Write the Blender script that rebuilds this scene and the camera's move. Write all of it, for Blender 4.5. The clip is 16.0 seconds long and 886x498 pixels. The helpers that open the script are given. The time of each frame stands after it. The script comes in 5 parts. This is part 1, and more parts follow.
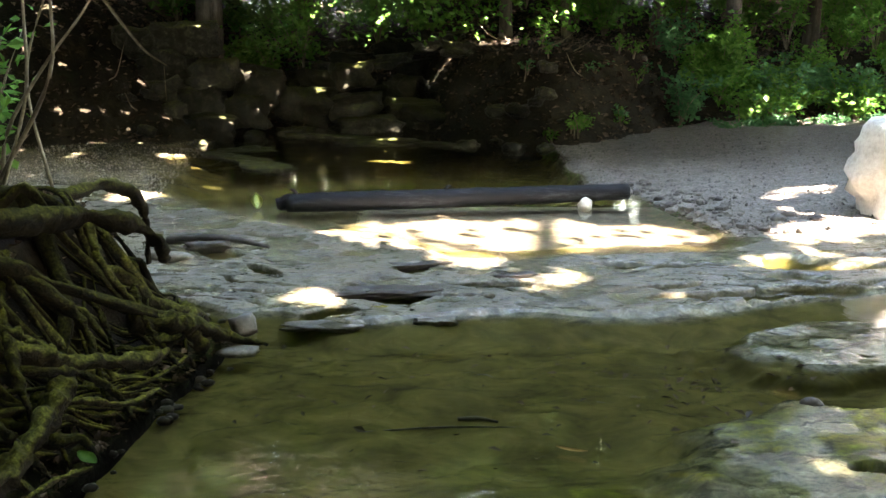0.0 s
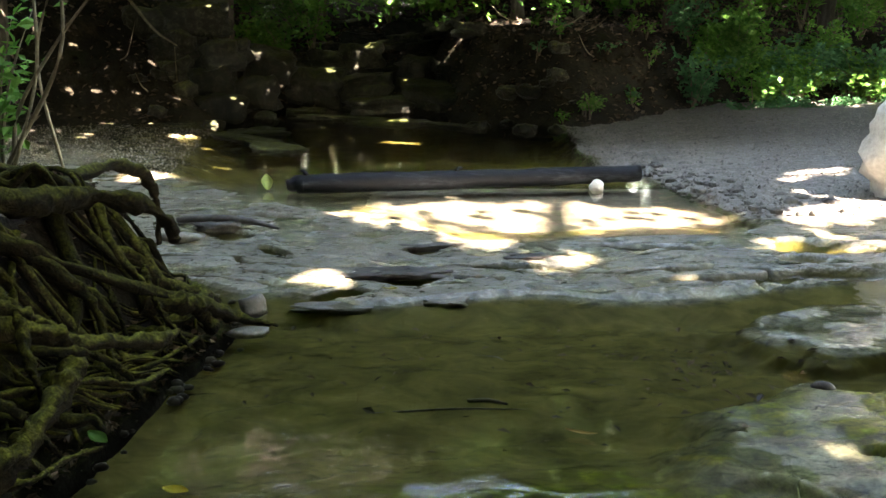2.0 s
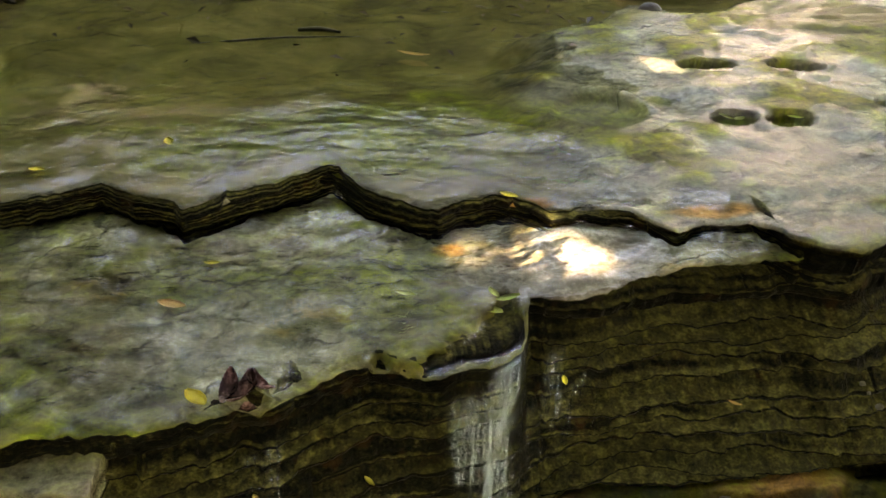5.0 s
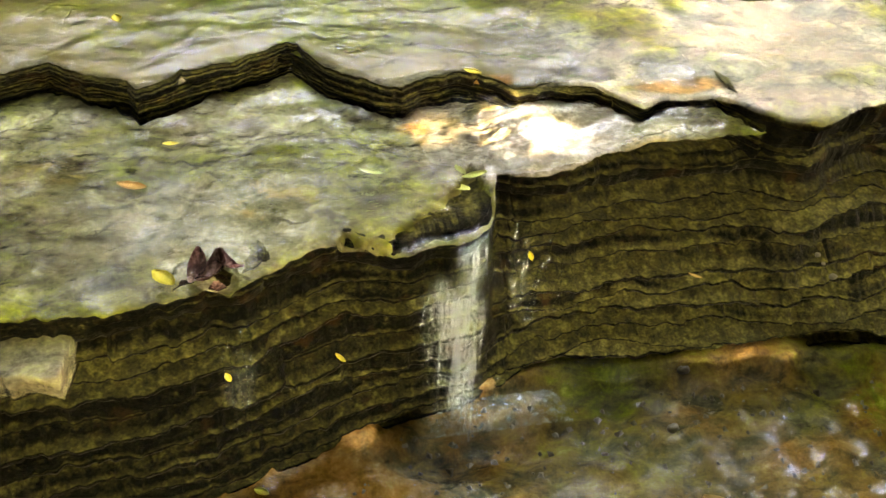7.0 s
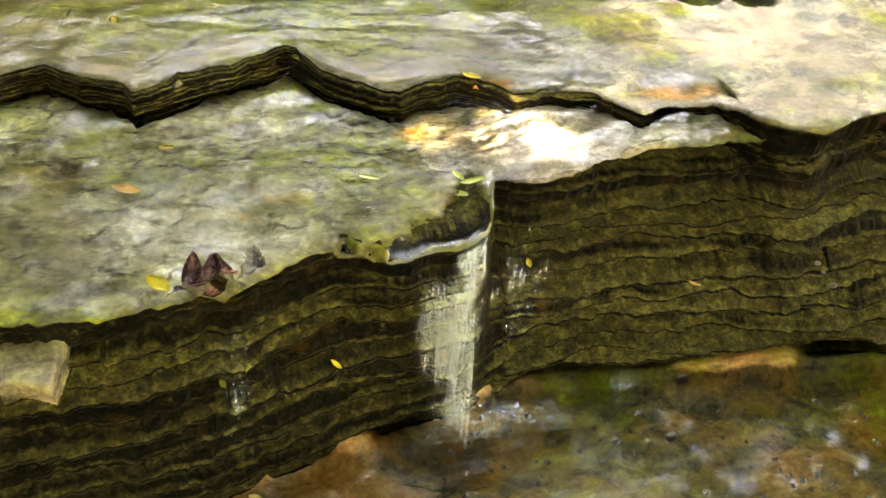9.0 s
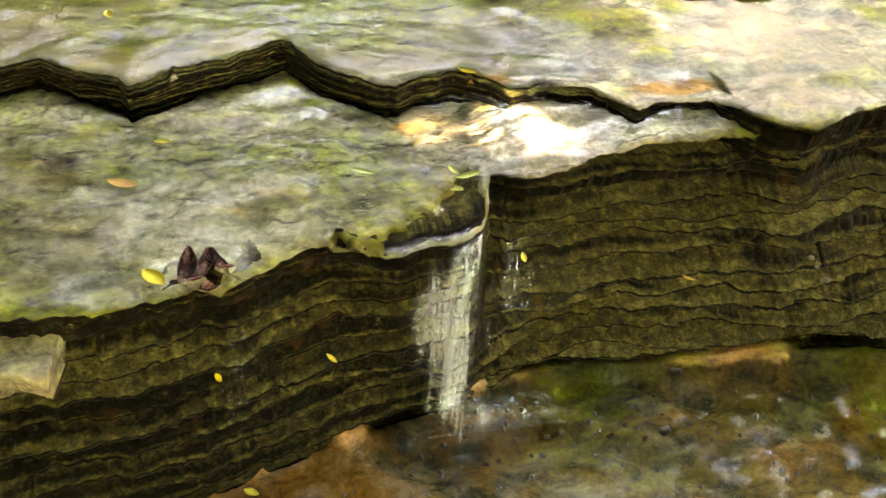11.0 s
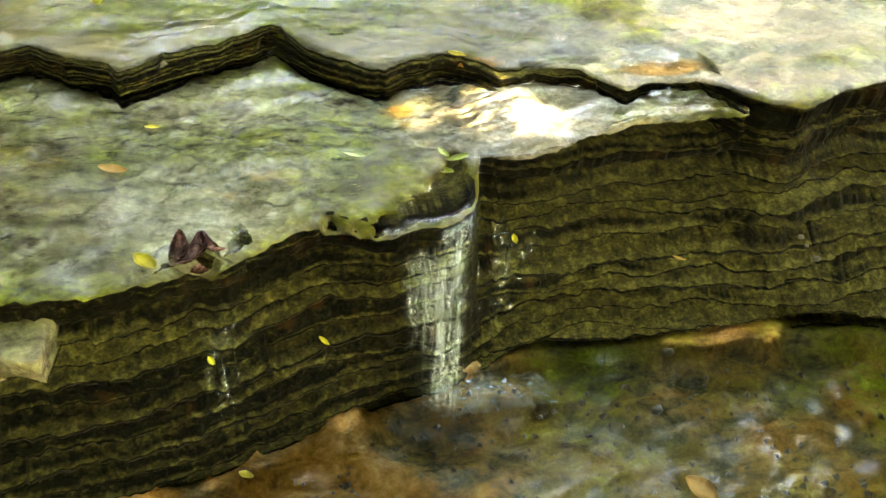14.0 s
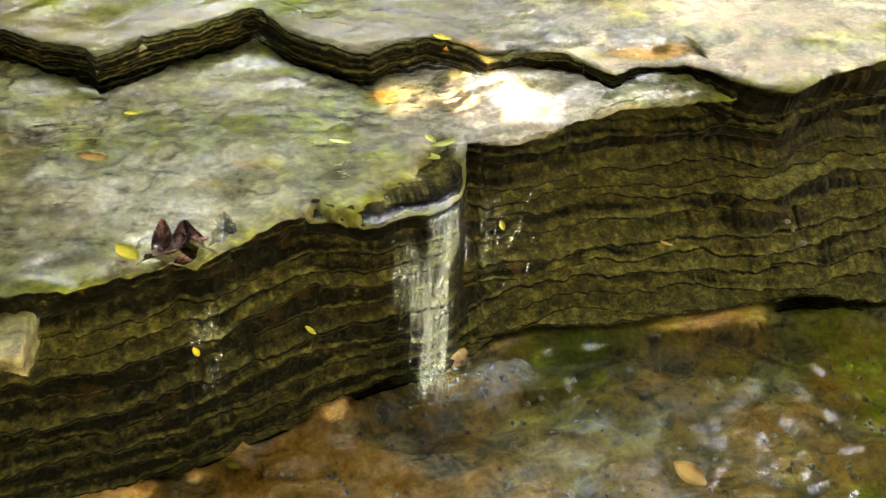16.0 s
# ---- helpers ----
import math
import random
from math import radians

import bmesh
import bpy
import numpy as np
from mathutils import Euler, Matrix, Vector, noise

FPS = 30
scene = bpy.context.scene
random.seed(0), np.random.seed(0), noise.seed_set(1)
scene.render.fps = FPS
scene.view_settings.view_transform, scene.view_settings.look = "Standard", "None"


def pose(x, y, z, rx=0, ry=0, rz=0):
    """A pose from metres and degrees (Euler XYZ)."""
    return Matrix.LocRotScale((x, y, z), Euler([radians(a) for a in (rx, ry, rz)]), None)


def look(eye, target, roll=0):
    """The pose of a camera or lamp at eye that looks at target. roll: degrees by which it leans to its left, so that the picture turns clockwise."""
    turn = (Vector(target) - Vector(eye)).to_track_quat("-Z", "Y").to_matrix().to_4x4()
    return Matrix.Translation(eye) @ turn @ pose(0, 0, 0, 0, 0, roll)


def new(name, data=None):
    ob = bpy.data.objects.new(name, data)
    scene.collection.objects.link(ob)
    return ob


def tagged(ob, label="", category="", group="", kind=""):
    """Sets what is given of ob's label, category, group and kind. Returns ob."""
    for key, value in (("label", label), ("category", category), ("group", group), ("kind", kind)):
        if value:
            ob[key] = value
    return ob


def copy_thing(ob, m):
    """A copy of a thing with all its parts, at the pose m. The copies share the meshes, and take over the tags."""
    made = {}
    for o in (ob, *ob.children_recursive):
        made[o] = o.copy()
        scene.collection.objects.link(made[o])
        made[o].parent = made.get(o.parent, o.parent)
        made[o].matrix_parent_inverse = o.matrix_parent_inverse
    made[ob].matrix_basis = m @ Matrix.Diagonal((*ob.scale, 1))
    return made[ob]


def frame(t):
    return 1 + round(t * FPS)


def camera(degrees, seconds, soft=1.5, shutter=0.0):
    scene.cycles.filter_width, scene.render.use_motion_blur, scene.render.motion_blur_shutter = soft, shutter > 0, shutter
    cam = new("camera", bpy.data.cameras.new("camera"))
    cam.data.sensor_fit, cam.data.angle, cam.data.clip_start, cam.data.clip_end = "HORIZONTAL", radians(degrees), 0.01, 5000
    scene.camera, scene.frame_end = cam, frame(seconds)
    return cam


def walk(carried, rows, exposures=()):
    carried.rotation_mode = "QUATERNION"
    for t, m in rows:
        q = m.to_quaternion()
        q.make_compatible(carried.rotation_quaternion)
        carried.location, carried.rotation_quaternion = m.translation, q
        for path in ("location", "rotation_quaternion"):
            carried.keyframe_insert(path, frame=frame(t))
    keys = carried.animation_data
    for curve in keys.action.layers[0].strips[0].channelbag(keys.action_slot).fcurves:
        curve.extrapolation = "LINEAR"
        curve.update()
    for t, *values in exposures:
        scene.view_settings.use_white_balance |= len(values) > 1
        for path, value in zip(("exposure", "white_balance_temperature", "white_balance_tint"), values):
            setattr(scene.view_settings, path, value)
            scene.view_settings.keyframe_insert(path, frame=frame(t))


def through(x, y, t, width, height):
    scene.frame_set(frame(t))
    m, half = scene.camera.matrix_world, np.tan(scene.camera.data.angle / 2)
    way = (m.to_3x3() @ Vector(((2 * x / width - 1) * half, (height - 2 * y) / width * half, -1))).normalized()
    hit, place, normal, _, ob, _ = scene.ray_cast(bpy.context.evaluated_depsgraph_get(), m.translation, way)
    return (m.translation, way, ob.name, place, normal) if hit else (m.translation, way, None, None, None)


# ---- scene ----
# camera and its way
PATH = [
    (0.0, pose(-0.000, 0.000, 1.120, 77.00, -0.10, -0.00)),
    (0.5, pose(-0.000, 0.009, 1.121, 76.64, -0.32, 0.84)),
    (1.0, pose(-0.008, 0.007, 1.130, 76.86, -0.18, 1.16)),
    (1.5, pose(-0.008, 0.012, 1.125, 76.24, 0.24, 1.19)),
    (2.0, pose(0.002, 0.012, 1.117, 75.83, -0.13, 0.70)),
    (2.5, pose(0.007, 0.008, 1.110, 75.19, -0.59, 0.72)),
    (3.0, pose(0.021, -0.011, 1.081, 72.25, -0.55, 0.57)),
    (3.5, pose(0.038, -0.024, 1.053, 67.54, -1.49, -1.93)),
    (4.0, pose(0.036, -0.011, 1.029, 62.28, -0.96, -4.80)),
    (4.5, pose(0.036, -0.000, 1.007, 58.18, -2.27, -7.56)),
    (5.0, pose(0.053, -0.006, 0.992, 55.12, -2.72, -8.40)),
    (5.2, pose(0.050, -0.007, 0.986, 53.05, -2.90, -9.15)),
    (5.6, pose(0.043, -0.009, 0.975, 50.60, -3.30, -10.30)),
    (6.0, pose(0.035, -0.010, 0.968, 49.25, -3.60, -11.00)),
    (6.5, pose(0.027, -0.010, 0.964, 48.60, -3.88, -11.35)),
    (7.0, pose(0.023, -0.010, 0.962, 48.48, -3.95, -11.44)),
    (7.5, pose(0.022, -0.010, 0.962, 48.50, -3.98, -11.44)),
    (8.0, pose(0.023, -0.004, 0.964, 48.57, -4.37, -11.37)),
    (8.5, pose(0.028, 0.000, 0.963, 48.64, -4.27, -11.17)),
    (9.0, pose(0.030, 0.005, 0.962, 48.50, -4.28, -11.18)),
    (11.5, pose(0.029, -0.004, 0.963, 48.25, -4.56, -11.42)),
    (12.0, pose(0.029, -0.015, 0.959, 48.26, -4.59, -11.41)),
    (12.5, pose(0.032, -0.014, 0.962, 48.08, -4.39, -11.49)),
    (13.0, pose(0.033, -0.014, 0.961, 48.10, -4.48, -11.99)),
    (13.5, pose(0.035, -0.016, 0.956, 47.95, -4.33, -12.11)),
    (14.0, pose(0.038, -0.017, 0.958, 47.64, -4.16, -11.93)),
    (14.5, pose(0.041, -0.017, 0.963, 47.75, -4.15, -12.02)),
    (15.0, pose(0.039, -0.011, 0.958, 47.43, -4.04, -12.16)),
    (15.5, pose(0.033, 0.005, 0.958, 47.02, -4.46, -12.66)),
    (16.0, pose(0.028, 0.009, 0.955, 46.44, -4.84, -13.14)),
]
cam = camera(52.39, 16.0, soft=1.5)
EXPOSURES = [(0.0, 5.72, 7400, 20), (1.0, 5.5, 7400, 19), (2.5, 5.45, 7400, 18), (3.5, 5.22, 7400, 11), (4.2, 5.45, 8000, 13), (4.8, 5.98, 8900, 28), (5.5, 6.75, 9800, 31), (7.0, 7.32, 11000, 31), (10.0, 7.32, 11000, 30), (13.3, 7.3, 10800, 27), (13.8, 7.3, 10500, 15), (14.1, 7.3, 10500, 15), (14.5, 7.3, 10800, 27), (16.0, 7.3, 10800, 28)]
walk(cam, PATH, EXPOSURES)

# ---- light ----
SUN = Vector((0.55, -0.65, 0.85)).normalized()      # towards the sun
world = bpy.data.worlds.new("sky")
scene.world = world
world.use_nodes = True
wn = world.node_tree
sky = wn.nodes.new("ShaderNodeTexSky")
sky.sky_type = "NISHITA"
sky.sun_disc = False
sky.dust_density = 0.4
sky.air_density = 2.0
sky.sun_elevation = math.asin(SUN.z)
sky.sun_rotation = math.atan2(SUN.x, SUN.y)
wn.links.new(sky.outputs[0], wn.nodes["Background"].inputs[0])
wn.nodes["Background"].inputs[1].default_value = 0.10
sun = new("sun", bpy.data.lights.new("sun", "SUN"))
sun.data.energy = 4.2
sun.data.angle = radians(0.55)
sun.data.color = (1.0, 0.965, 0.95)
sun.matrix_world = look(SUN * 30, (0, 0, 0))


# ---- noise on arrays ----
def lattice(i, j, seed):
    v = np.sin(i * 127.1 + j * 311.7 + seed * 74.7) * 43758.5453
    return v - np.floor(v)


def vnoise(x, y, seed=0):
    x, y = np.asarray(x, float), np.asarray(y, float)
    i, j = np.floor(x), np.floor(y)
    u, v = x - i, y - j
    u, v = u * u * (3 - 2 * u), v * v * (3 - 2 * v)
    a, b = lattice(i, j, seed), lattice(i + 1, j, seed)
    c, d = lattice(i, j + 1, seed), lattice(i + 1, j + 1, seed)
    return (a * (1 - u) + b * u) * (1 - v) + (c * (1 - u) + d * u) * v


def fbm(x, y, octaves=4, seed=0):
    total, amp, norm = 0.0, 1.0, 0.0
    for k in range(octaves):
        total = total + amp * (vnoise(np.asarray(x) * 2 ** k + 13.7 * k, np.asarray(y) * 2 ** k - 7.3 * k, seed + k) - 0.5)
        norm += amp
        amp *= 0.5
    return 2 * total / norm


def smooth(a, b, x):
    t = np.clip((np.asarray(x, float) - a) / (b - a), 0, 1)
    return t * t * (3 - 2 * t)


def ellipse(x, y, cx, cy, rx, ry):
    return np.sqrt(((x - cx) / rx) ** 2 + ((y - cy) / ry) ** 2)


# ---- materials ----
def node(nt, kind, **values):
    n = nt.nodes.new(kind)
    for key, value in values.items():
        n.inputs[key].default_value = value
    return n


def ramp(nt, source, stops):
    r = nt.nodes.new("ShaderNodeValToRGB")
    el = r.color_ramp.elements
    el[0].position, el[0].color = stops[0][0], (*stops[0][1], 1)
    el[1].position, el[1].color = stops[-1][0], (*stops[-1][1], 1)
    for pos, col in stops[1:-1]:
        e = el.new(pos)
        e.color = (*col, 1)
    nt.links.new(source, r.inputs[0])
    return r.outputs[0]


def noise_tex(nt, coord, scale, detail=6, rough=0.6, stretch=(1, 1, 1), distortion=0.0):
    m = nt.nodes.new("ShaderNodeMapping")
    m.inputs["Scale"].default_value = stretch
    nt.links.new(coord, m.inputs[0])
    n = node(nt, "ShaderNodeTexNoise", Scale=scale, Detail=detail, Roughness=rough, Distortion=distortion)
    nt.links.new(m.outputs[0], n.inputs["Vector"])
    return n.outputs[0]


def mixc(nt, fac, a, b):
    m = nt.nodes.new("ShaderNodeMix")
    m.data_type = "RGBA"
    for sock, val in ((m.inputs[0], fac), (m.inputs[6], a), (m.inputs[7], b)):
        if isinstance(val, bpy.types.NodeSocket):
            nt.links.new(val, sock)
        elif isinstance(val, tuple):
            sock.default_value = (*val, 1)
        else:
            sock.default_value = val
    return m.outputs[2]


def mapr(nt, value, a, b, c=0.0, d=1.0):
    m = nt.nodes.new("ShaderNodeMapRange")
    m.inputs[1].default_value, m.inputs[2].default_value, m.inputs[3].default_value, m.inputs[4].default_value = a, b, c, d
    nt.links.new(value, m.inputs[0])
    return m.outputs[0]


def math_node(nt, op, a, b):
    m = nt.nodes.new("ShaderNodeMath")
    m.operation = op
    for sock, val in ((m.inputs[0], a), (m.inputs[1], b)):
        if isinstance(val, bpy.types.NodeSocket):
            nt.links.new(val, sock)
        else:
            sock.default_value = val
    return m.outputs[0]


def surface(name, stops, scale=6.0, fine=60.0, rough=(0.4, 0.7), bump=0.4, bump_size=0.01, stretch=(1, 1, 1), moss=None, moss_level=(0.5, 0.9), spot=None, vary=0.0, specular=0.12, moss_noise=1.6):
    """A natural surface: two scales of noise for colour, wear and relief; moss covers what faces up, on ledge and roots
    also as painted light.
    """
    mat = bpy.data.materials.new(name)
    mat.use_nodes = True
    nt = mat.node_tree
    bsdf = nt.nodes["Principled BSDF"]
    coord = nt.nodes.new("ShaderNodeTexCoord").outputs["Object"]
    big = noise_tex(nt, coord, scale, 8, 0.62, stretch, 0.4)
    small = noise_tex(nt, coord, fine, 6, 0.65, stretch)
    both = math_node(nt, "ADD", math_node(nt, "MULTIPLY", big, 0.65), math_node(nt, "MULTIPLY", small, 0.35))
    col = ramp(nt, mapr(nt, both, 0.3, 0.7), stops)
    if spot:
        blot = noise_tex(nt, coord, scale * 0.37, 5, 0.6)
        col = mixc(nt, mapr(nt, blot, spot[1], spot[1] + 0.12), col, spot[0])
    if moss:
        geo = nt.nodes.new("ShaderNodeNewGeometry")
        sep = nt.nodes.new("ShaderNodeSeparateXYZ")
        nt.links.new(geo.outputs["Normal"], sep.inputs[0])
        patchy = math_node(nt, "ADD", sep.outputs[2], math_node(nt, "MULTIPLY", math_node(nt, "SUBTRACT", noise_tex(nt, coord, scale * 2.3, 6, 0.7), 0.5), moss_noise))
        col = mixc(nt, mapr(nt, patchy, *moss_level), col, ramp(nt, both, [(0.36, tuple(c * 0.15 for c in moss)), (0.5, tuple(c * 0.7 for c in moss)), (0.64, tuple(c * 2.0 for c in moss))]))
    if vary:
        info = nt.nodes.new("ShaderNodeObjectInfo")
        hsv = node(nt, "ShaderNodeHueSaturation")
        nt.links.new(mapr(nt, info.outputs["Random"], 0, 1, 1 - vary, 1 + vary), hsv.inputs["Value"])
        nt.links.new(col, hsv.inputs["Color"])
        col = hsv.outputs[0]
    nt.links.new(col, bsdf.inputs["Base Color"])
    nt.links.new(mapr(nt, big, 0.3, 0.7, *rough), bsdf.inputs["Roughness"])
    bsdf.inputs["Specular IOR Level"].default_value = specular
    b = node(nt, "ShaderNodeBump", Strength=bump, Distance=bump_size)
    nt.links.new(both, b.inputs["Height"])
    nt.links.new(b.outputs[0], bsdf.inputs["Normal"])
    return mat


def leaf_material(name, a, b, through=0.45, rough=0.45):
    mat = bpy.data.materials.new(name)
    mat.use_nodes = True
    nt = mat.node_tree
    out = nt.nodes["Material Output"]
    nt.nodes.remove(nt.nodes["Principled BSDF"])
    geo = nt.nodes.new("ShaderNodeNewGeometry")
    col = mixc(nt, geo.outputs["Random Per Island"], a, b)
    coord = nt.nodes.new("ShaderNodeTexCoord").outputs["Object"]
    col = mixc(nt, mapr(nt, noise_tex(nt, coord, 40, 4), 0.35, 0.75, 0.0, 0.35), col, tuple(c * 0.5 for c in a))
    dif = node(nt, "ShaderNodeBsdfDiffuse")
    tra = node(nt, "ShaderNodeBsdfTranslucent")
    glo = node(nt, "ShaderNodeBsdfGlossy", Roughness=rough)
    nt.links.new(col, dif.inputs[0])
    nt.links.new(col, tra.inputs[0])
    m1 = node(nt, "ShaderNodeMixShader", Fac=through)
    nt.links.new(dif.outputs[0], m1.inputs[1])
    nt.links.new(tra.outputs[0], m1.inputs[2])
    m2 = node(nt, "ShaderNodeMixShader", Fac=0.02)
    nt.links.new(m1.outputs[0], m2.inputs[1])
    nt.links.new(glo.outputs[0], m2.inputs[2])
    nt.links.new(m2.outputs[0], out.inputs[0])
    return mat


def water_material(name, tint, scale, distance, stretch=(1, 1, 1), rough=0.04, ior=1.33):
    """Clear shallow water: what lies below shows through, the surface mirrors by its Fresnel gloss."""
    mat = bpy.data.materials.new(name)
    mat.use_nodes = True
    nt = mat.node_tree
    out = nt.nodes["Material Output"]
    nt.nodes.remove(nt.nodes["Principled BSDF"])
    coord = nt.nodes.new("ShaderNodeTexCoord").outputs["Object"]
    flow = nt.nodes.new("ShaderNodeAttribute")
    flow.attribute_name = "flow"
    h1 = noise_tex(nt, coord, scale, 1.0, 0.35, stretch, 0.4)
    h2 = noise_tex(nt, coord, scale * 4.2, 1.5, 0.5, (0.75, 1.8, 1), 0.7)
    h = math_node(nt, "ADD", h1, math_node(nt, "MULTIPLY", h2, 0.15))
    b = node(nt, "ShaderNodeBump", Strength=1.0)
    nt.links.new(math_node(nt, "MULTIPLY", flow.outputs["Fac"], distance), b.inputs["Distance"])
    nt.links.new(h, b.inputs["Height"])
    fr = node(nt, "ShaderNodeFresnel", IOR=ior)
    nt.links.new(b.outputs[0], fr.inputs["Normal"])
    clear = node(nt, "ShaderNodeBsdfTransparent", Color=(*tint, 1))
    gloss = node(nt, "ShaderNodeBsdfGlossy", Roughness=rough, Color=(1, 1, 1, 1))
    nt.links.new(b.outputs[0], gloss.inputs["Normal"])
    m = node(nt, "ShaderNodeMixShader")
    nt.links.new(fr.outputs[0], m.inputs[0])
    nt.links.new(clear.outputs[0], m.inputs[1])
    nt.links.new(gloss.outputs[0], m.inputs[2])
    nt.links.new(m.outputs[0], out.inputs[0])
    return mat


def bed_material():
    """Wet limestone bed: bare rock, brown silt, sand and gravel, orange algae, each where its share is high."""
    mat = bpy.data.materials.new("stream_bed_rock")
    mat.use_nodes = True
    nt = mat.node_tree
    bsdf = nt.nodes["Principled BSDF"]
    coord = nt.nodes.new("ShaderNodeTexCoord").outputs["Object"]
    att = nt.nodes.new("ShaderNodeAttribute")
    att.attribute_name = "zone"
    sep = nt.nodes.new("ShaderNodeSeparateColor")
    nt.links.new(att.outputs["Color"], sep.inputs[0])
    big = noise_tex(nt, coord, 4.0, 9, 0.66, (1, 1.5, 1), 0.8)
    small = noise_tex(nt, coord, 70, 6, 0.7)
    speck = noise_tex(nt, coord, 15, 9, 0.72, (1, 1.5, 1), 0.5)
    both = math_node(nt, "ADD", math_node(nt, "MULTIPLY", big, 0.35), math_node(nt, "ADD", math_node(nt, "MULTIPLY", small, 0.2), math_node(nt, "MULTIPLY", speck, 0.45)))
    fac = mapr(nt, both, 0.385, 0.615)
    rock = ramp(nt, fac, [(0.0, (0.018, 0.017, 0.007)), (0.25, (0.054, 0.051, 0.024)), (0.5, (0.112, 0.105, 0.055)), (0.75, (0.19, 0.178, 0.10)), (1.0, (0.36, 0.335, 0.23))])
    broad = mapr(nt, math_node(nt, "ADD", math_node(nt, "MULTIPLY", big, 0.75), math_node(nt, "MULTIPLY", both, 0.25)), 0.26, 0.74)
    silt = ramp(nt, broad, [(0.0, (0.024, 0.021, 0.007)), (0.4, (0.085, 0.075, 0.023)), (0.75, (0.155, 0.137, 0.043)), (1.0, (0.245, 0.215, 0.08))])
    sand = ramp(nt, mapr(nt, math_node(nt, "ADD", math_node(nt, "MULTIPLY", small, 0.5), math_node(nt, "MULTIPLY", speck, 0.5)), 0.36, 0.64), [(0.0, (0.035, 0.029, 0.022)), (0.45, (0.098, 0.085, 0.068)), (1.0, (0.29, 0.262, 0.222))])
    alga = ramp(nt, fac, [(0.0, (0.07, 0.032, 0.006)), (0.4, (0.21, 0.10, 0.022)), (0.75, (0.34, 0.185, 0.06)), (1.0, (0.46, 0.32, 0.17))])
    stain = noise_tex(nt, coord, 2.7, 7, 0.65, (1, 1.6, 1), 0.7)
    rock = mixc(nt, mapr(nt, stain, 0.48, 0.62, 0.0, 0.75), rock, ramp(nt, fac, [(0.0, (0.03, 0.02, 0.01)), (0.5, (0.095, 0.07, 0.04)), (1.0, (0.24, 0.19, 0.13))]))
    # dark weathered pits and hairline cracks
    pit = noise_tex(nt, coord, 9, 10, 0.75, (1, 2.6, 1), 1.2)
    rock = mixc(nt, mapr(nt, pit, 0.585, 0.68, 0.0, 0.55), rock, (0.035, 0.033, 0.018))
    vor = nt.nodes.new("ShaderNodeTexVoronoi")
    vor.feature = "DISTANCE_TO_EDGE"
    vor.inputs["Scale"].default_value = 1.0
    bend = nt.nodes.new("ShaderNodeVectorMath")
    bend.operation = "ADD"
    wide = nt.nodes.new("ShaderNodeVectorMath")
    wide.operation = "MULTIPLY"
    wide.inputs[1].default_value = (1.3, 3.6, 1.0)
    tex = node(nt, "ShaderNodeTexNoise", Scale=5.0, Detail=6.0)
    nt.links.new(coord, tex.inputs["Vector"])
    nt.links.new(coord, wide.inputs[0])
    nt.links.new(wide.outputs[0], bend.inputs[0])
    nt.links.new(tex.outputs["Color"], bend.inputs[1])
    nt.links.new(bend.outputs[0], vor.inputs["Vector"])
    crack = mapr(nt, vor.outputs["Distance"], 0.006, 0.022, 1.0, 0.0)
    rock = mixc(nt, math_node(nt, "MULTIPLY", math_node(nt, "MULTIPLY", crack, mapr(nt, big, 0.5, 0.6)), 0.75), rock, (0.03, 0.027, 0.016))
    wob = math_node(nt, "MULTIPLY", math_node(nt, "SUBTRACT", speck, 0.5), 1.5)
    green = ramp(nt, fac, [(0.0, (0.016, 0.019, 0.002)), (0.45, (0.065, 0.080, 0.006)), (0.8, (0.14, 0.16, 0.015)), (1.0, (0.26, 0.28, 0.05))])
    for source, layer in ((sep.outputs[0], silt), (sep.outputs[1], sand), (sep.outputs[2], alga), (att.outputs["Alpha"], green)):
        share = mapr(nt, math_node(nt, "ADD", source, wob), 0.25, 0.75)
        rock = mixc(nt, share, rock, layer)
    nt.links.new(rock, bsdf.inputs["Base Color"])
    dry = mapr(nt, math_node(nt, "ADD", sep.outputs[1], math_node(nt, "MULTIPLY", speck, 0.5)), 0.55, 1.2, 0.12, 0.72)
    nt.links.new(dry, bsdf.inputs["Roughness"])
    nt.links.new(mapr(nt, math_node(nt, "ADD", sep.outputs[0], sep.outputs[2]), 0.1, 0.5, 0.32, 0.02), bsdf.inputs["Specular IOR Level"])
    relief = math_node(nt, "SUBTRACT", both, math_node(nt, "MULTIPLY", math_node(nt, "MULTIPLY", crack, mapr(nt, big, 0.5, 0.6)), 0.2))
    b = node(nt, "ShaderNodeBump", Strength=0.9, Distance=0.012)
    nt.links.new(relief, b.inputs["Height"])
    nt.links.new(b.outputs[0], bsdf.inputs["Normal"])
    return mat


